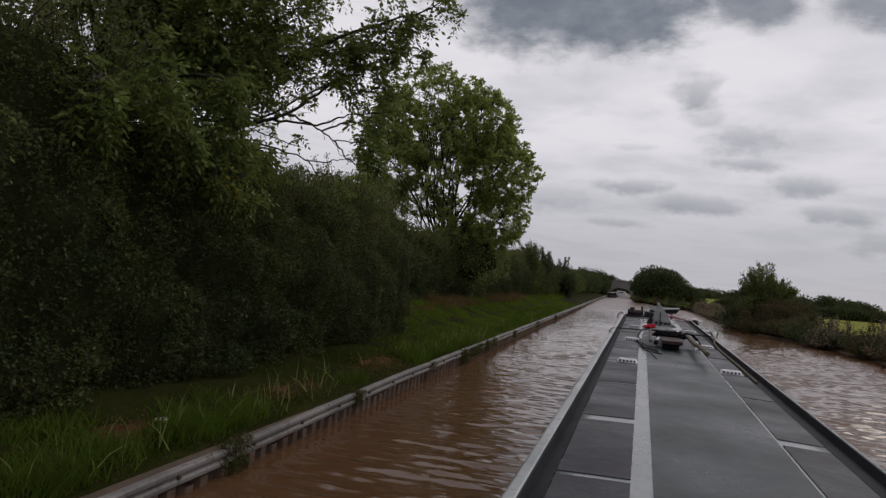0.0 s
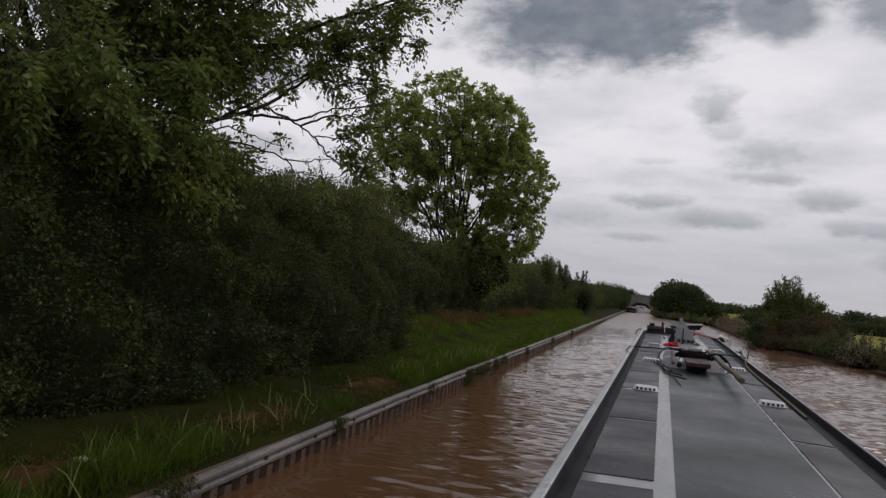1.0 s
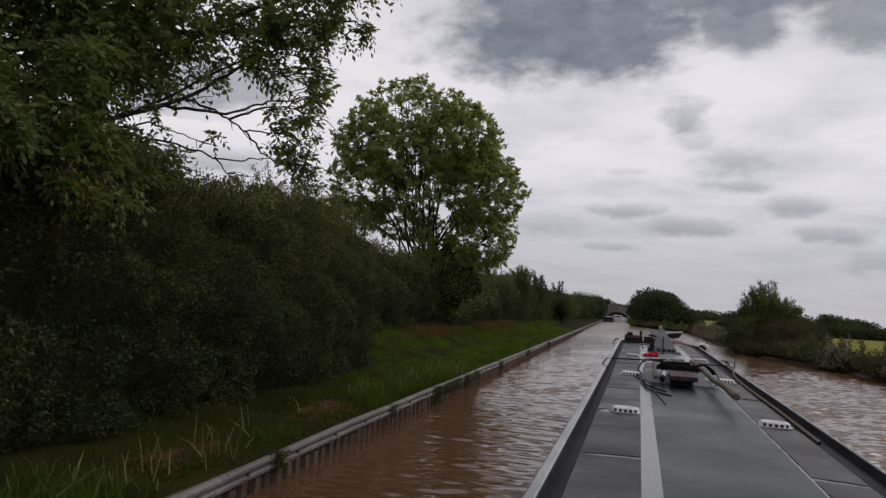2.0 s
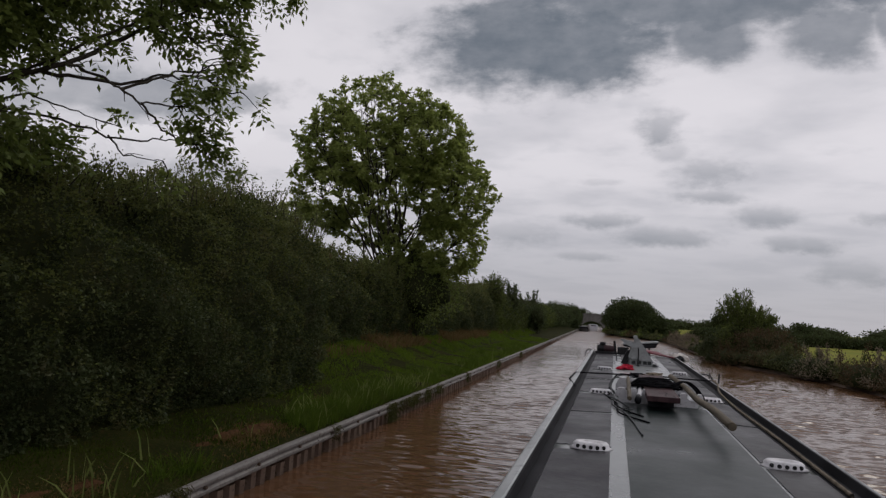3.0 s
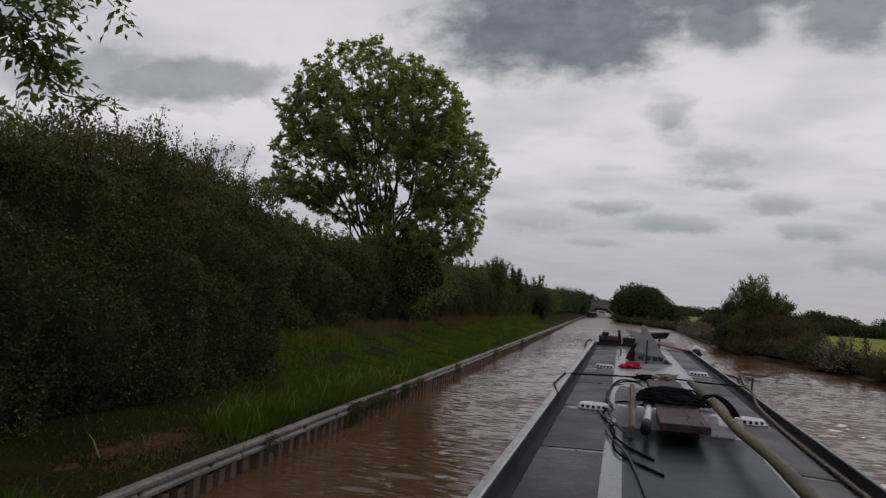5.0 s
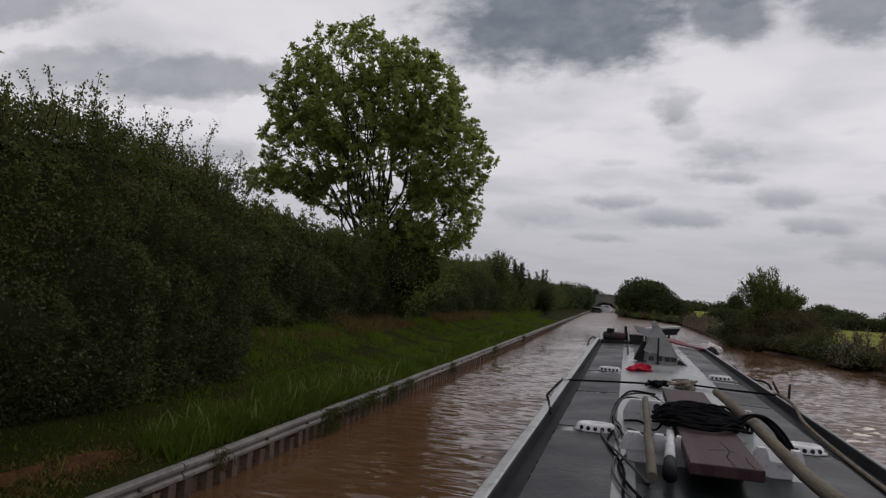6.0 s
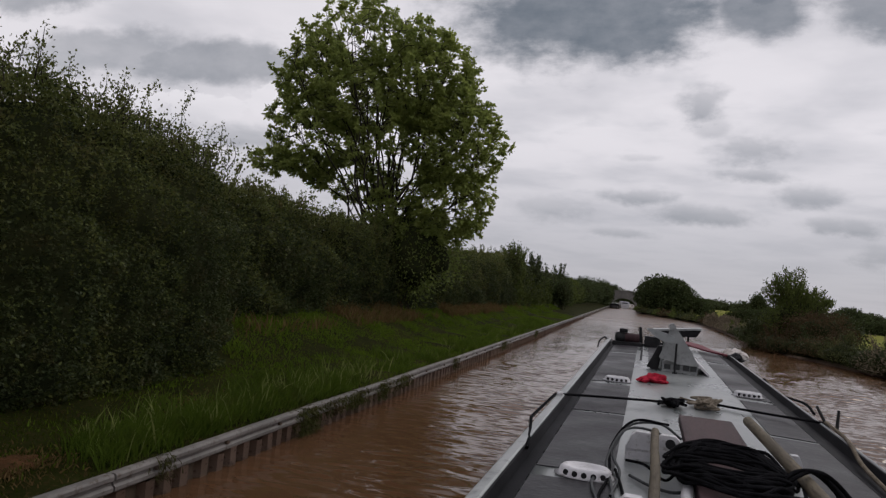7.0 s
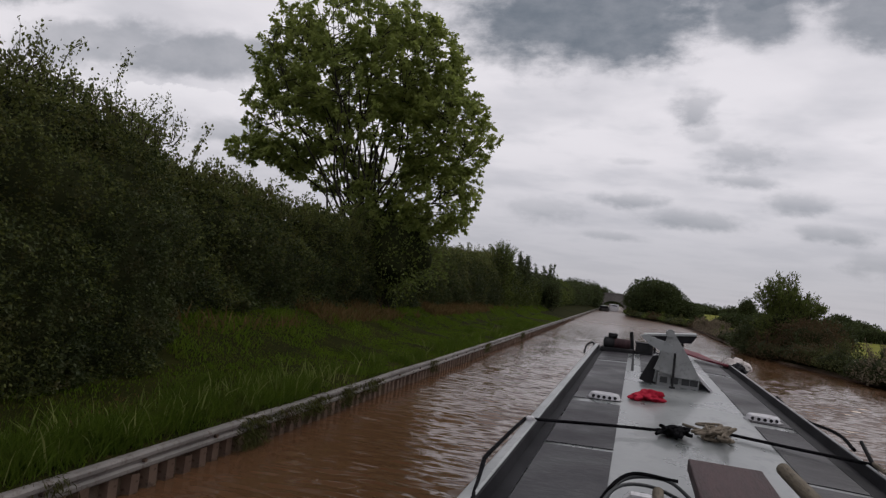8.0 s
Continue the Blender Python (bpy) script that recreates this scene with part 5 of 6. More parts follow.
def build_narrowboat():
    t = thing("narrowboat", "long narrowboat with grey roof and green cabin sides", "boat", m=BOAT.copy())
    # hull, drawn in to a point at the bow
    st = [(Y_STERN, 0.55, 0.72), (Y_STERN + 0.5, 0.92, 0.68), (Y_STERN + 1.4, 1.04, 0.64), (Y_CAB1, 1.04, 0.64), (9.2, 1.02, 0.68), (10.6, 0.86, 0.78), (11.7, 0.5, 0.92), (12.3, 0.22, 1.02), (Y_BOW, 0.05, 1.08)]
    part("hull", loft(bmesh.new(), [[(-w * 0.9, y, -0.45), (-w, y, z), (w, y, z), (w * 0.9, y, -0.45)] for y, w, z in st]), M_HULL, t, "black steel hull")
    for s in (-1, 1):
        bm = loft(bmesh.new(), [[(s * (w - 0.09), y, z + 0.002), (s * (w - 0.09), y, z + 0.03), (s * (w + 0.015), y, z + 0.03), (s * (w + 0.015), y, z - 0.05)] for y, w, z in st[1:-1]])
        part("gunwale", bm, M_GUTTER, t, "black painted gunwale")
    # cabin sides lean in towards the roof
    for s in (-1, 1):
        bm = loft(bmesh.new(), [[(s * 0.97, y, 0.66), (s * HALF, y, ROOF_Z - 0.02), (s * (HALF - 0.05), y, ROOF_Z - 0.02), (s * 0.92, y, 0.66)] for y in (Y_CAB0, -3.6, 0, 3.7, Y_CAB1)])
        part("cabin_side", bm, M_GREEN, t, "dark green painted cabin side")
    for y, nm in ((Y_CAB0 + 0.03, "aft_bulkhead"), (Y_CAB1 - 0.03, "fore_bulkhead")):
        bm = loft(bmesh.new(), [[(-0.91, y + d, 0.66), (-0.79, y + d, ROOF_Z - 0.03), (0.79, y + d, ROOF_Z - 0.03), (0.91, y + d, 0.66)] for d in (-0.02, 0.02)])
        part(nm, bm, M_GREEN, t)
    # roof plate with camber
    xs = np.linspace(-0.73, 0.73, 13)
    ys = np.linspace(Y_CAB0, Y_CAB1, 24)
    bm = loft(bmesh.new(), [[(x, y, camber(x)) for x in xs] + [(x, y, camber(x) - 0.02) for x in xs[::-1]] for y in ys])
    part("roof", bm, M_ROOF, t, "pale grey painted steel roof", True)
    for s in (-1, 1):
        g = 0.79 if s < 0 else 0.818
        bm = loft(bmesh.new(), [[(s * 0.712, y, camber(0.712) + 0.004), (s * (g - 0.02), y, ROOF_Z + 0.002), (s * (g - 0.008), y, ROOF_Z + 0.05), (s * g, y, ROOF_Z + 0.05), (s * g, y, ROOF_Z - 0.03), (s * 0.732, y, ROOF_Z - 0.03)] for y in ys])
        part("gutter", bm, M_GUTTER, t, "dark gutter inside the handrail")
        bm = loft(bmesh.new(), [[(s * (g + 0.001), y, ROOF_Z - 0.02), (s * (g + 0.001), y, ROOF_Z + 0.052), (s * (g + 0.008), y, ROOF_Z + 0.057), (s * 0.838, y, ROOF_Z + 0.05), (s * 0.85, y, ROOF_Z + 0.036), (s * 0.846, y, ROOF_Z - 0.02)] for y in ys])
        part("handrail", bm, M_RAIL, t, "pale grey handrail along the roof edge")
    # dark anti-slip panels each side of the pale centre
    bars = [-9.4, -6.75, -3.45, -0.43, 2.62, 5.7]
    seams = [-8.1, -5.1, -1.9, 1.12]
    spans = [(a + 0.08, b - 0.08) for a, b in zip(bars, bars[1:])] + [(5.78, 7.4)]
    cut = []
    for a, b in spans:
        k = [q for q in seams if a < q < b]
        cut += [(a, k[0] - 0.03), (k[0] + 0.03, b)] if k else [(a, b)]
    spans = cut
    for s in (-1, 1):
        for a, b in spans:
            xs2 = np.linspace(-0.708, -0.385, 5) if s < 0 else np.linspace(0.45, 0.708, 5)
            bm = loft(bmesh.new(), [[(x, y, camber(x) + 0.0045) for x in xs2] + [(x, y, camber(x) + 0.001) for x in xs2[::-1]] for y in np.linspace(a, b, 4)])
            part("deck_panel", bm, M_DECK, t, "slate-grey anti-slip panel")
    xs3 = np.linspace(-0.29, 0.43, 7)
    bm = loft(bmesh.new(), [[(x, y, camber(x) + 0.0045) for x in xs3] + [(x, y, camber(x) + 0.001) for x in xs3[::-1]] for y in np.linspace(-9.4, -1.12, 8)])
    part("centre_panel", bm, M_DARKGREEN, t, "dark green painted centre of the roof")
    bm = loft(bmesh.new(), [[(x, y, camber(x) + 0.0045) for x in np.linspace(-0.24, 0.3, 6)] + [(x, y, camber(x) + 0.001) for x in np.linspace(0.3, -0.24, 6)] for y in (4.9, 5.7, 6.5, 7.35)])
    part("fore_panel", bm, M_DECK, t, "dark panel at the fore end of the roof")
    bm = loft(bmesh.new(), [[(x, y, camber(x) + 0.0045) for x in (-0.335, -0.31)] + [(x, y, camber(x) + 0.001) for x in (-0.31, -0.335)] for y in (4.9, 6.2, 7.35)])
    part("stripe", bm, M_GUTTER, t, "dark painted stripe")
    # vents: low oval cowls with round ports
    for vx, vy in ((-0.495, -0.42), (0.56, -0.38), (-0.5, 2.79), (0.55, 2.85), (-0.495, -3.45), (0.56, -3.43)):
        z = camber(vx) + 0.004
        bm = bmesh.new()
        rows = []
        for k, h in ((1.18, 0.0), (1.0, 0.005), (0.97, 0.026), (0.86, 0.036), (0.6, 0.036), (0.54, 0.03), (0.05, 0.03)):
            rows.append([(vx + 0.108 * k * math.copysign(abs(math.cos(a)) ** 0.85, math.cos(a)), vy + 0.075 * k * math.copysign(abs(math.sin(a)) ** 0.85, math.sin(a)), z + h) for a in np.linspace(0, 2 * math.pi, 24, endpoint=False)])
        vent = part("roof_vent", loft(bm, rows), M_WHITE, t, "white oval roof vent", True)
        for sgn in (-1, 1):
            for px in (-0.074, -0.038, 0.0, 0.038, 0.074):
                bm = bmesh.new()
                yy = vy + sgn * 0.0745 * (1 - (abs(px) / 0.108) ** 2.35) ** 0.425
                rod(bm, (vx + px, yy - sgn * 0.01, z + 0.016), (vx + px, yy + sgn * 0.003, z + 0.0155), 0.0115, None, 12)
                part("port", bm, M_BLACK, vent, "black round port")
    # foredeck and well
    bm = bmesh.new()
    loft(bm, [[(-w * 0.93, y, z + 0.005), (w * 0.93, y, z + 0.005), (w * 0.93, y, z - 0.05), (-w * 0.93, y, z - 0.05)] for y, w, z in st[5:]])
    part("foredeck", bm, M_DECK, t)
    bm = bmesh.new()
    rod(bm, (0, 11.9, 0.95), (0, 11.9, 1.16), 0.03)
    rod(bm, (-0.1, 11.9, 1.13), (0.1, 11.9, 1.13), 0.022)
    part("mooring_stud", bm, M_BLACK, t)
    bm = bmesh.new()
    loft(bm, [[(-0.34 * k, 12.62 - 0.16 * abs(k) ** 2, 0.6), (-0.34 * k, 12.62 - 0.16 * abs(k) ** 2, 1.0), (-0.34 * k, 12.76 - 0.16 * abs(k) ** 2, 1.0), (-0.34 * k, 12.76 - 0.16 * abs(k) ** 2, 0.6)] for k in np.linspace(-1, 1, 7)])
    part("bow_fender", bm, M_ROPE_BLACK, t, "dark rope bow fender")
    # stern deck
    bm = bmesh.new()
    box(bm, (0, Y_CAB0 - 0.8, 0.69), (1.7, 1.5, 0.04), 0.01)
    part("stern_deck", bm, M_DECK, t)
    # rail brackets at the fore end
    for s in (-1, 1):
        v, f = tubes([(smooth_path([(s * 0.84, 7.42, ROOF_Z + 0.03), (s * 0.88, 7.5, ROOF_Z + 0.07), (s * 0.95, 7.45, ROOF_Z + 0.02), (s * 0.97, 7.35, ROOF_Z - 0.08)], 6), 0.014, 0.012)], 8)
        mesh_part("rail_hook", v, f, M_BLACK, t, "black bent hook at the rail end", True)


build_narrowboat()
R = ROOF_Z + 0.018


def tube_thing(name, label, category, mat, paths, sides=8, part_name="strand"):
    t = on_boat(name, label, category)
    for pts, r0, r1 in paths:
        v, f = tubes([(pts, r0, r1)], sides)
        mesh_part(part_name, v, f, mat, t, smooth=True)
    return t


def build_rack(y, tall, cradle_x, hole):
    """A painted cross-board on the roof with notched uprights that carry the poles and plank."""
    t = on_boat("pole_rack", "white painted notched rack carrying poles and a plank", "rack", "roof racks")
    bm = bmesh.new()
    box(bm, (-0.02, y, R + 0.036), (0.74 if hole else 0.7, 0.03, 0.072), 0.006)
    part("cross_board", bm, M_WHITE, t)
    ups = [(-0.34, 0.1, tall), (-0.228, 0.075, tall), (-0.142, 0.035, tall)] if not hole else [(-0.315, 0.12, tall), (-0.205, 0.12, tall)]
    ups += [(cradle_x - 0.07, 0.06, tall * 0.95), (cradle_x + 0.07, 0.06, tall * 0.95)]
    for x, w, h in ups:
        bm = bmesh.new()
        loft(bm, [[(x - w * 0.62, yy, R + 0.055), (x + w * 0.62, yy, R + 0.055), (x + w * 0.42, yy, R + h * 0.86), (x + w * 0.25, yy, R + h), (x - w * 0.25, yy, R + h), (x - w * 0.42, yy, R + h * 0.86)] for yy in (y - 0.02, y + 0.02)])
        part("upright", bm, M_WHITE, t)
    if hole:
        bm = bmesh.new()
        rod(bm, (-0.195, y - 0.026, R + 0.1), (-0.195, y + 0.026, R + 0.1), 0.022, None, 16)
        part("grommet", bm, M_BLACK, t, "black rubber grommet")


build_rack(-0.03, 0.135, 0.245, True)
build_rack(-1.09, 0.135, 0.27, False)


def build_plank():
    t = on_boat("gang_plank", "purple-brown weathered wooden gang plank lying on the racks", "plank")
    # the lower black board is added to paint the shade below the plank
    for x0, w, z, y0, y1, nm in ((0.0, 0.268, R + 0.108, -1.57, 0.62, "board"), (0.0, 0.24, R + 0.068, -1.3, 0.55, "shade_board")):
        bm = bmesh.new()
        box(bm, (x0, (y0 + y1) / 2, z), (w, y1 - y0, 0.046 if nm == "board" else 0.034), 0.005)
        part(nm, bm, M_PLANK if nm == "board" else M_BLACK, t, "" if nm == "board" else "black board added as the shade under the plank")
    for pts in ([(0.03, -1.56), (0.02, -1.4), (0.045, -1.28), (0.03, -1.1)], [(0.1, -1.56), (0.09, -1.44), (0.1, -1.36)], [(-0.04, -1.3), (0.02, -1.27), (0.08, -1.3)]):
        v, f = tubes([(smooth_path([(x, y, R + 0.1302) for x, y in pts], 4), 0.0028, 0.0016)], 5)
        mesh_part("crack", v, f, M_ROPE_BLACK, t, "dark split in the wood")
    # added black box that fills the shaded space between plank and roof
    bm = bmesh.new()
    box(bm, (0.0, -0.75, R + 0.026), (0.22, 1.0, 0.05), 0.006)
    part("box", bm, M_BLACK, t, "black flat box added as the shade under the boards")
    for yy in (0.2,):
        bm = bmesh.new()
        box(bm, (-0.02, yy, R + 0.028), (0.22, 0.07, 0.056), 0.004)
        part("bearer", bm, M_BLACK, t, "dark wooden bearer")


build_plank()
rngb = np.random.default_rng(12)
# rope coil over the plank
coil = []
for q in range(38):
    cx, cy = 0.0 + rngb.normal(0, 0.014), -0.55 + rngb.normal(0, 0.05)
    ax, ay = 0.19 + rngb.normal(0, 0.02), 0.2 + rngb.normal(0, 0.05)
    lift = 0.14 + rngb.random() * 0.03
    pts = [(cx + ax * math.cos(a), cy + ay * math.sin(a), R + lift - 0.05 * max(0, abs(math.cos(a)) - 0.65) * 2 + rngb.normal(0, 0.006)) for a in np.linspace(0, 2 * math.pi, 15)]
    coil.append((smooth_path(pts, 4), 0.0068, 0.0068))
tube_thing("rope_coil", "hank of black rope coiled over the gang plank", "rope", M_ROPE_BLACK, coil, 7, "loop")
loops = []
for q in range(4):
    a = rngb.normal(0, 0.02)
    loops.append((smooth_path([(0.15, -0.66 + a, R + 0.13), (0.2, -0.62 + a, R + 0.165 + 0.006 * q), (0.27 + 0.012 * q, -0.56, R + 0.18), (0.36 + 0.012 * q, -0.52 + a, R + 0.11), (0.4 + 0.015 * q, -0.6, R + 0.02), (0.38, -0.72 + a, R + 0.012)], 6), 0.0075, 0.0075))
tube_thing("rope_loops", "loops of black rope over the pole", "rope", M_ROPE_BLACK, loops, 7, "loop")


def build_pole(name, label, a, b, r, mat, tip=None):
    t = on_boat(name, label, "pole")
    v, f = tubes([(limb(a, b, np.random.default_rng(4), 0, 6, 0.0015), r * 0.93, r)], 14)
    mesh_part("shaft", v, f, mat, t, smooth=True)
    for e, q in ((a, 0.93), (b, 1.0)):
        bm = bmesh.new()
        d = (Vector(b) - Vector(a)).normalized() * (0.004 if e is b else -0.004)
        rod(bm, Vector(e) - d, Vector(e) + d, r * q, r * q * 0.9, 14)
        part("end", bm, mat, t)


build_pole("boat_pole", "thick weathered tan wooden boat pole", (0.225, 0.71, R + 0.13), (0.315, -3.0, R + 0.135), 0.028, M_POLE)
build_pole("hook_shaft", "slim tan wooden boathook shaft", (-0.262, 0.05, R + 0.13), (-0.285, -1.86, R + 0.128), 0.019, M_POLE)
t = on_boat("mop", "white-handled mop with a black grip", "mop")
bm = bmesh.new()
rod(bm, (-0.155, -0.68, R + 0.098), (-0.2, -1.44, R + 0.098), 0.02, 0.023, 14)
rod(bm, (-0.15, -0.58, R + 0.098), (-0.155, -0.68, R + 0.098), 0.006, 0.018, 14)
part("handle", bm, M_WHITE, t, "white tubular handle", True)
bm = bmesh.new()
rod(bm, (-0.2, -1.44, R + 0.098), (-0.212, -1.66, R + 0.094), 0.025, 0.029, 14)
part("grip", bm, M_GUTTER, t, "black rubber grip", True)

# cables about the racks
cab = [[(-0.12, 0.35, 0.02), (-0.28, 0.22, 0.1), (-0.4, 0.02, 0.12), (-0.46, -0.2, 0.03), (-0.43, -0.5, 0.012), (-0.4, -0.9, 0.012), (-0.42, -1.4, 0.012), (-0.3, -2.0, 0.012), (-0.22, -2.9, 0.012)],
       [(-0.2, 0.15, 0.15), (-0.36, 0.08, 0.16), (-0.45, -0.05, 0.06), (-0.44, -0.4, 0.012), (-0.46, -0.8, 0.012), (-0.38, -1.3, 0.012), (-0.36, -1.9, 0.012), (-0.15, -2.3, 0.012)],
       [(-0.44, -0.36, 0.02), (-0.5, -0.52, 0.012), (-0.46, -0.8, 0.012), (-0.4, -1.1, 0.03), (-0.28, -1.5, 0.012)],
       [(-0.38, -0.1, 0.012), (-0.3, -0.3, 0.05), (-0.22, -0.42, 0.03), (-0.16, -0.4, 0.1)],
       [(-0.14, 0.1, 0.1), (-0.24, 0.14, 0.15), (-0.38, 0.1, 0.13), (-0.44, -0.12, 0.04), (-0.4, -0.34, 0.012), (-0.42, -0.7, 0.012)],
       [(-0.42, -0.3, 0.012), (-0.38, -0.62, 0.012), (-0.36, -0.95, 0.012), (-0.4, -1.3, 0.012), (-0.32, -1.7, 0.012), (-0.18, -2.0, 0.012)],
       [(-0.36, -0.35, 0.01), (-0.28, -0.5, 0.02), (-0.2, -0.62, 0.04), (-0.14, -0.7, 0.08)]]
for q, pts in enumerate(cab):
    tube_thing("cable", ["loose grey cable lying about the racks", "loose black cable lying about the racks"][q % 2], "cable", M_CABLE if q % 2 == 0 else M_ROPE_BLACK,
               [(smooth_path([(x, y, R + z) for x, y, z in pts], 7), 0.0062, 0.0062)], 7, "sheath")
# centre line to both rails
tube_thing("centre_line", "black mooring line from the roof centre over the handrail", "rope", M_ROPE_BLACK,
           [(smooth_path([(-0.05, 1.74, R + 0.03), (-0.45, 1.58, R + 0.035), (-0.89, 1.38, ROOF_Z + 0.055)], 6), 0.0085, 0.0085),
            (np.array([(-0.89, 1.38, ROOF_Z + 0.055), (-0.905, 0.9, ROOF_Z + 0.05), (-0.91, 0.47, ROOF_Z + 0.05), (-0.86, 0.14, ROOF_Z + 0.05), (-0.81, -0.25, ROOF_Z + 0.05)]), 0.0095, 0.008)], 8)
t = on_boat("fairlead", "small pale fairlead on the handrail", "fitting", "fairleads")
bm = bmesh.new()
box(bm, (-0.86, 1.36, ROOF_Z + 0.055), (0.04, 0.05, 0.04), 0.01)
part("block", bm, M_WHITE, t)
tube_thing("line_bundle", "dark bundle of line tied at the roof centre", "rope", M_ROPE_BLACK,
           [(smooth_path([(-0.12 + rngb.normal(0, 0.045), 1.7 + rngb.normal(0, 0.06), R + 0.015 + rngb.random() * 0.04) for _ in range(8)], 5), 0.01, 0.01) for _ in range(7)], 7)
tube_thing("rope_heap", "heap of pale tan rope on the roof", "rope", M_ROPE_TAN,
           [(smooth_path([(0.1 + rngb.normal(0, 0.06), 1.85 + rngb.normal(0, 0.1), R + 0.012 + rngb.random() * 0.05) for _ in range(9)], 5), 0.008, 0.008) for _ in range(6)], 7)
tube_thing("dark_line", "thin dark line from the rope heap to the rail", "rope", M_ROPE_BLACK,
           [(smooth_path([(0.15, 1.98, R + 0.02), (0.5, 1.84, R + 0.02), (0.83, 1.6, ROOF_Z + 0.06)], 6), 0.009, 0.009)], 7)
tube_thing("tan_line", "tan line lying along the inside of the handrail", "rope", M_ROPE_TAN,
           [(smooth_path([(0.8, 1.58, ROOF_Z + 0.07), (0.78, 1.0, ROOF_Z + 0.07), (0.72, 0.45, ROOF_Z + 0.04), (0.7, -0.4, ROOF_Z + 0.022), (0.69, -1.2, ROOF_Z + 0.022), (0.7, -2.4, ROOF_Z + 0.022), (0.69, -4.0, ROOF_Z + 0.022)], 7), 0.011, 0.011)], 7)
t = on_boat("mooring_pins", "pair of black mooring pins upright at the rail", "fitting")
for dx2, ln in ((0.0, (-0.05, 0.1)), (0.05, (0.01, 0.02))):
    bm = bmesh.new()
    rod(bm, (0.82 + dx2, 1.6, ROOF_Z + 0.03), (0.82 + dx2 + ln[0], 1.6 + ln[1], ROOF_Z + 0.15), 0.011, 0.009, 10)
    part("pin", bm, M_BLACK, t)
tube_thing("side_line", "thin dark line along the far rail", "rope", M_ROPE_BLACK, [(smooth_path([(0.8, 4.0, ROOF_Z + 0.06), (0.79, 3.2, ROOF_Z + 0.03), (0.84, 2.4, ROOF_Z + 0.07), (0.8, 1.9, ROOF_Z + 0.07)], 7), 0.01, 0.01)], 7)


def lumpy(c, r, seed, mat, parent, name, squash=0.6, lump=0.22):
    bm = bmesh.new()
    bmesh.ops.create_icosphere(bm, subdivisions=4, radius=1.0)
    p = np.array([v.co[:] for v in bm.verts])
    w = wavy(p, np.random.default_rng(seed), 1.1, 3)
    for v, k in zip(bm.verts, w):
        q = v.co * (1 + lump * k)
        q.z = max(q.z, -squash)
        v.co = Vector((c[0] + q.x * r[0], c[1] + q.y * r[1], c[2] + (q.z + squash) * r[2]))
    return part(name, bm, mat, parent, smooth=True)


t = on_boat("red_cloth", "crumpled bright red cloth lying on the roof", "cloth")
lumpy((-0.23, 3.0, R), (0.1, 0.1, 0.045), 3, M_RED, t, "folds")
lumpy((-0.32, 2.93, R), (0.05, 0.06, 0.03), 4, M_RED, t, "corner")


def build_skylight():
    """The pitched box over the roof hatch, with small dark panes."""
    t = on_boat("pigeon_box", "grey pitched skylight box with small dark panes", "skylight")
    y0, y1, x0, x1 = 4.0, 4.6, -0.15, 0.19
    bm = bmesh.new()
    loft(bm, [[(x0, y, R - 0.01), (x0, y, R + 0.1), (0.02, y, R + 0.17), (x1, y, R + 0.1), (x1, y, R - 0.01)] for y in (y0, y1)])
    part("box", bm, M_GREYSHEET, t)
    for x in (-0.1, -0.01, 0.08, 0.15):
        bm = bmesh.new()
        box(bm, (x, y0 - 0.004, R + 0.055), (0.06, 0.012, 0.05), 0.002)
        part("pane", bm, M_GLASS, t, "dark small window pane")
    bm = bmesh.new()
    loft(bm, [[(x1 - 0.02, y, R + 0.105), (x1 + 0.0, y, R + 0.12), (x1 + 0.12, y, R + 0.01), (x1 + 0.1, y, R)] for y in (y0 + 0.03, y1 + 0.3)])
    part("flap", bm, M_WHITE, t, "pale open side flap")


build_skylight()


def build_dish():
    """A folded grey dish on a mast, seen edge-on against the water."""
    t = on_boat("satellite_dish", "folded grey satellite dish on a short mast", "dish")
    bm = bmesh.new()
    rod(bm, (-0.03, 3.9, R), (-0.03, 3.9, R + 0.3), 0.01, None, 10)
    rod(bm, (-0.03, 3.9, R), (-0.03, 3.9, R + 0.015), 0.025, None, 14)
    part("mast", bm, M_BLACK, t, "thin black mast")
    bm = bmesh.new()
    out2 = [(-0.19, 0.14), (-0.13, 0.3), (-0.1, 0.44), (-0.07, 0.47), (-0.03, 0.44), (0.09, 0.27), (0.2, 0.09), (0.02, 0.09)]
    loft(bm, [[(x, 3.95 + 0.12 * (z - 0.1) + d, R + z) for x, z in out2] for d in (0.0, 0.025)])
    part("panel", bm, M_GREYSHEET, t, "grey dished metal panel")
    bm = bmesh.new()
    out3 = [(-0.33, 0.42), (-0.28, 0.43), (-0.12, 0.39), (-0.05, 0.36), (-0.06, 0.3), (-0.16, 0.31), (-0.24, 0.35)]
    loft(bm, [[(x, 3.85 + d, R + z) for x, z in out3] for d in (0.0, 0.03)])
    part("arm", bm, M_RAIL, t, "pale folded arm")
    bm = bmesh.new()
    rod(bm, (-0.13, 4.02, R + 0.36), (-0.17, 4.06, R + 0.02), 0.014, None, 10)
    rod(bm, (-0.08, 3.93, R + 0.46), (-0.08, 4.02, R + 0.46), 0.035, None, 14)
    part("bracket", bm, M_GREYSHEET, t)
    bm = bmesh.new()
    loft(bm, [[(-0.24, 4.1 + d, R), (-0.3, 4.1 + d, R + 0.02), (-0.2, 4.1 + d, R + 0.24), (-0.1, 4.1 + d, R + 0.26), (-0.16, 4.1 + d, R)] for d in (0, 0.08)])
    part("base", bm, M_BLACK, t, "black motor base")


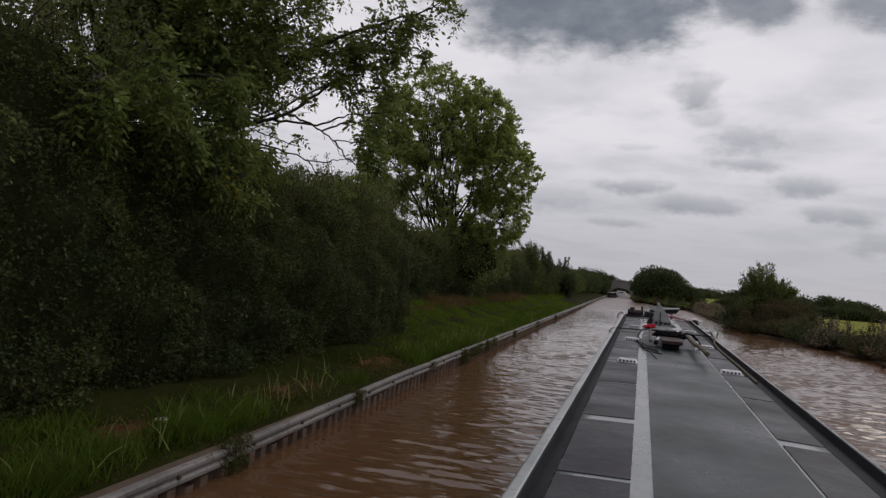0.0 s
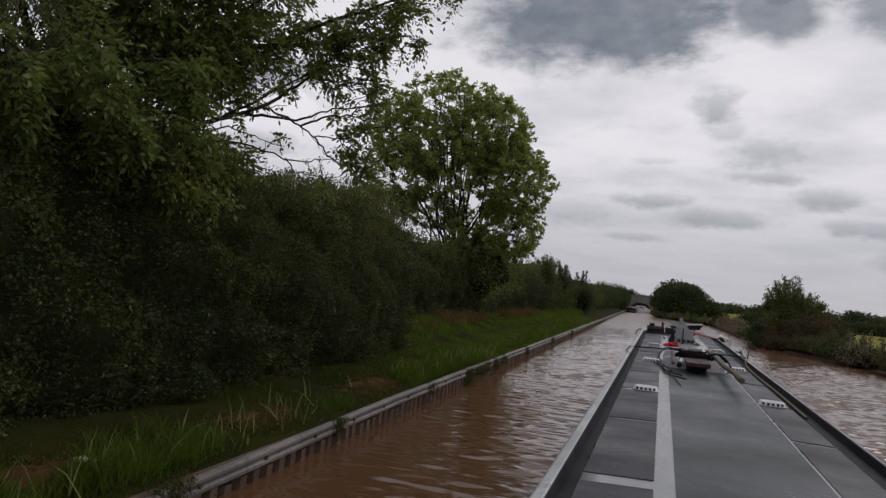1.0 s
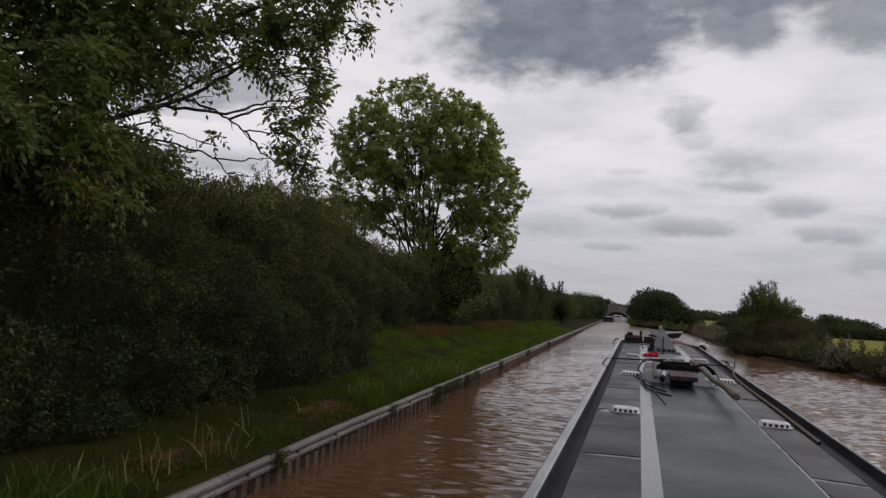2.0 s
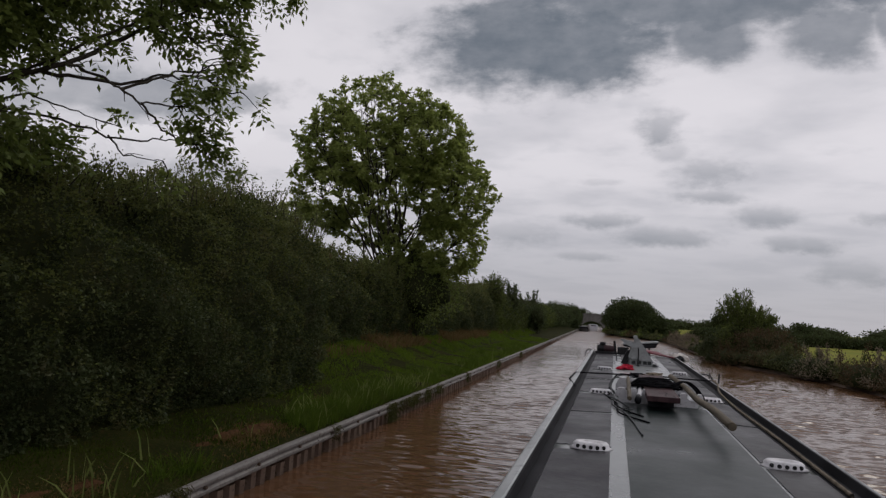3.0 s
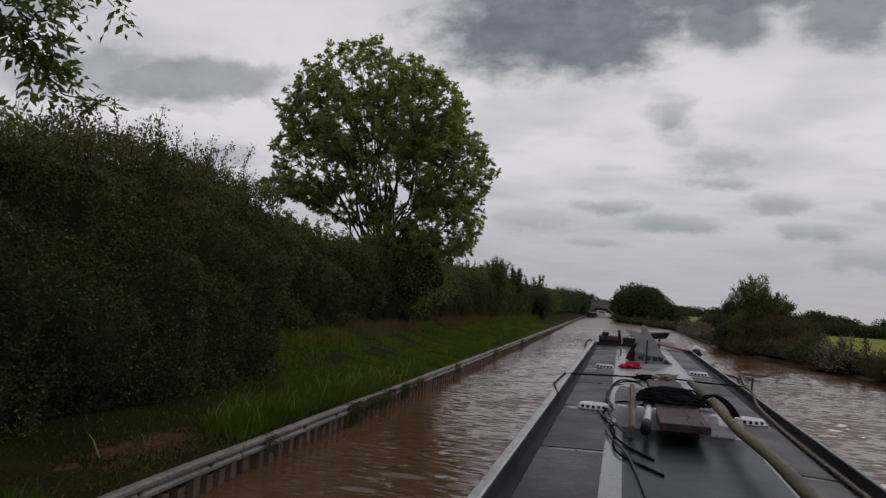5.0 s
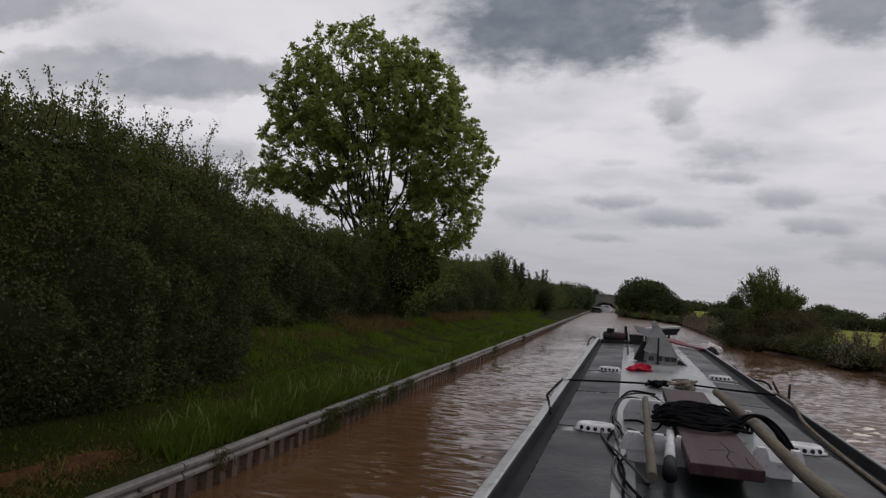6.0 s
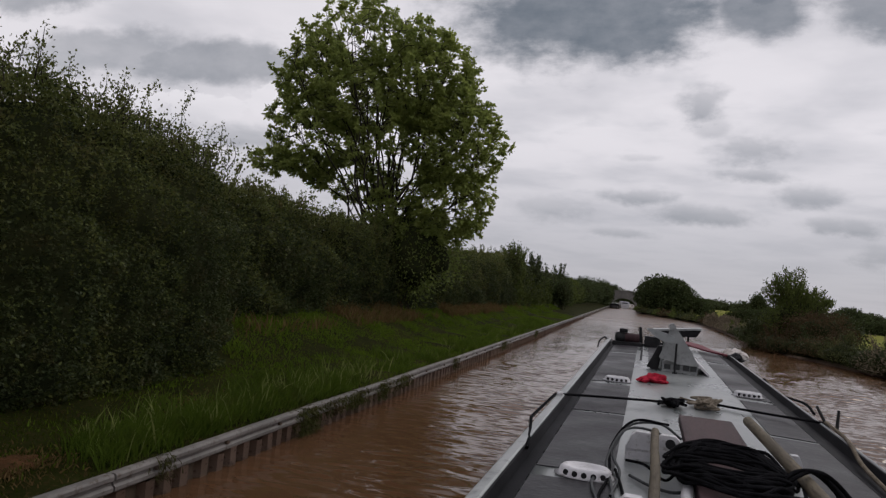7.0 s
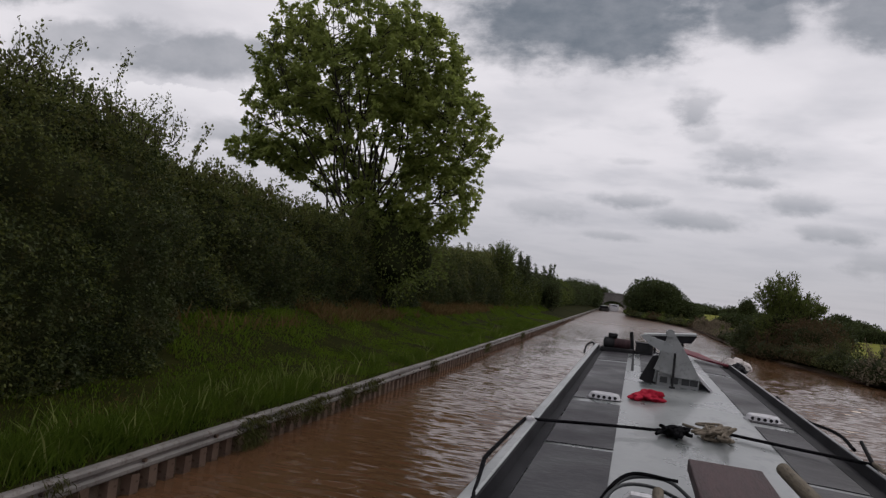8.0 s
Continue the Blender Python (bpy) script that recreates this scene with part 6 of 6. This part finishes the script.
build_dish()
t = on_boat("deck_barrel", "small black and dull maroon drum lying in a cradle", "drum")
bm = bmesh.new()
rod(bm, (-0.75, 7.08, R + 0.105), (-0.62, 7.1, R + 0.105), 0.074, None, 24)
bmesh.ops.bevel(bm, geom=[e for e in bm.edges if len(e.link_faces) == 2 and any(len(f.verts) > 4 for f in e.link_faces)], offset=0.012, segments=2, affect="EDGES")
part("drum", bm, M_BLACK, t, smooth=False)
bm = bmesh.new()
rod(bm, (-0.621, 7.1, R + 0.105), (-0.42, 7.13, R + 0.105), 0.07, 0.066, 24)
part("band", bm, M_PLANK, t, "dull maroon barrel")
bm = bmesh.new()
box(bm, (-0.58, 7.1, R + 0.02), (0.42, 0.16, 0.055), 0.008)
part("cradle", bm, M_BLACK, t, "black cradle")
bm = bmesh.new()
box(bm, (-0.64, 7.1, R + 0.205), (0.12, 0.1, 0.055), 0.012)
rod(bm, (-0.64, 7.1, R + 0.16), (-0.64, 7.1, R + 0.19), 0.02, None, 10)
part("cap", bm, M_BLACK, t)
t = on_boat("stove_chimney", "short black upright chimney pipe", "chimney")
bm = bmesh.new()
rod(bm, (-0.38, 7.25, R - 0.01), (-0.41, 7.25, R + 0.27), 0.028, 0.024, 14)
rod(bm, (-0.38, 7.25, R - 0.01), (-0.38, 7.25, R + 0.03), 0.055, None, 14)
part("pipe", bm, M_BLACK, t)
t = on_boat("tool_box", "dark box at the fore end of the roof", "box")
bm = bmesh.new()
box(bm, (-0.23, 7.25, R + 0.065), (0.22, 0.24, 0.13), 0.012)
part("body", bm, M_BLACK, t)
bm = bmesh.new()
box(bm, (-0.23, 7.25, R + 0.139), (0.23, 0.25, 0.018), 0.006)
part("lid", bm, M_GUTTER, t)
t = on_boat("red_board", "long red-painted board lying across the roof", "board")
bm = bmesh.new()
loft(bm, [[(x - 0.06 * k, y - 0.05 * k, R + 0.02 + z), (x + 0.06 * k, y + 0.05 * k, R + 0.02 + z), (x + 0.06 * k, y + 0.05 * k, R + z), (x - 0.06 * k, y - 0.05 * k, R + z)] for x, y, z, k in ((0.2, 7.3, 0.1, 1.8), (0.36, 7.15, 0.08, 1.7), (0.52, 7.0, 0.04, 1.0), (0.78, 6.8, 0.01, 0.5))])
part("board", bm, M_REDPAINT, t)
t = on_boat("canvas_bundle", "pale canvas bundle tied at the rail", "bundle")
for q, (x, y, s) in enumerate([(0.8, 6.95, 0.09), (0.9, 7.08, 0.1), (0.98, 7.0, 0.075), (0.86, 6.72, 0.075), (0.87, 6.5, 0.06)]):
    lumpy((x, y, R - 0.02), (s, s * 1.1, s * 0.75), 20 + q, M_BUNDLE if q < 3 else M_GUTTER, t, "fold")


def build_cratch():
    """The wedge-shaped board that stands up over the fore well."""
    t = on_boat("cratch_board", "grey wedge-shaped board raised over the fore well", "board")
    bm = bmesh.new()
    loft(bm, [[(-0.2, y, 1.5), (0.66, y, 1.6), (0.66, y, 1.565), (-0.2, y, 1.47)] for y in (10.2, 10.6)])
    part("top", bm, M_RAIL, t, "pale grey top")
    bm = bmesh.new()
    loft(bm, [[(-0.18, y, 1.468), (0.66, y, 1.562), (0.58, y, 1.43), (0.1, y, 1.39), (-0.18, y, 1.43)] for y in (10.22, 10.58)])
    part("underside", bm, M_GUTTER, t, "dark tapered underside")
    for x in (0.0, 0.45):
        bm = bmesh.new()
        rod(bm, (x, 10.4, 0.72), (x, 10.4, 1.42), 0.02, None, 10)
        part("post", bm, M_BLACK, t)


build_cratch()
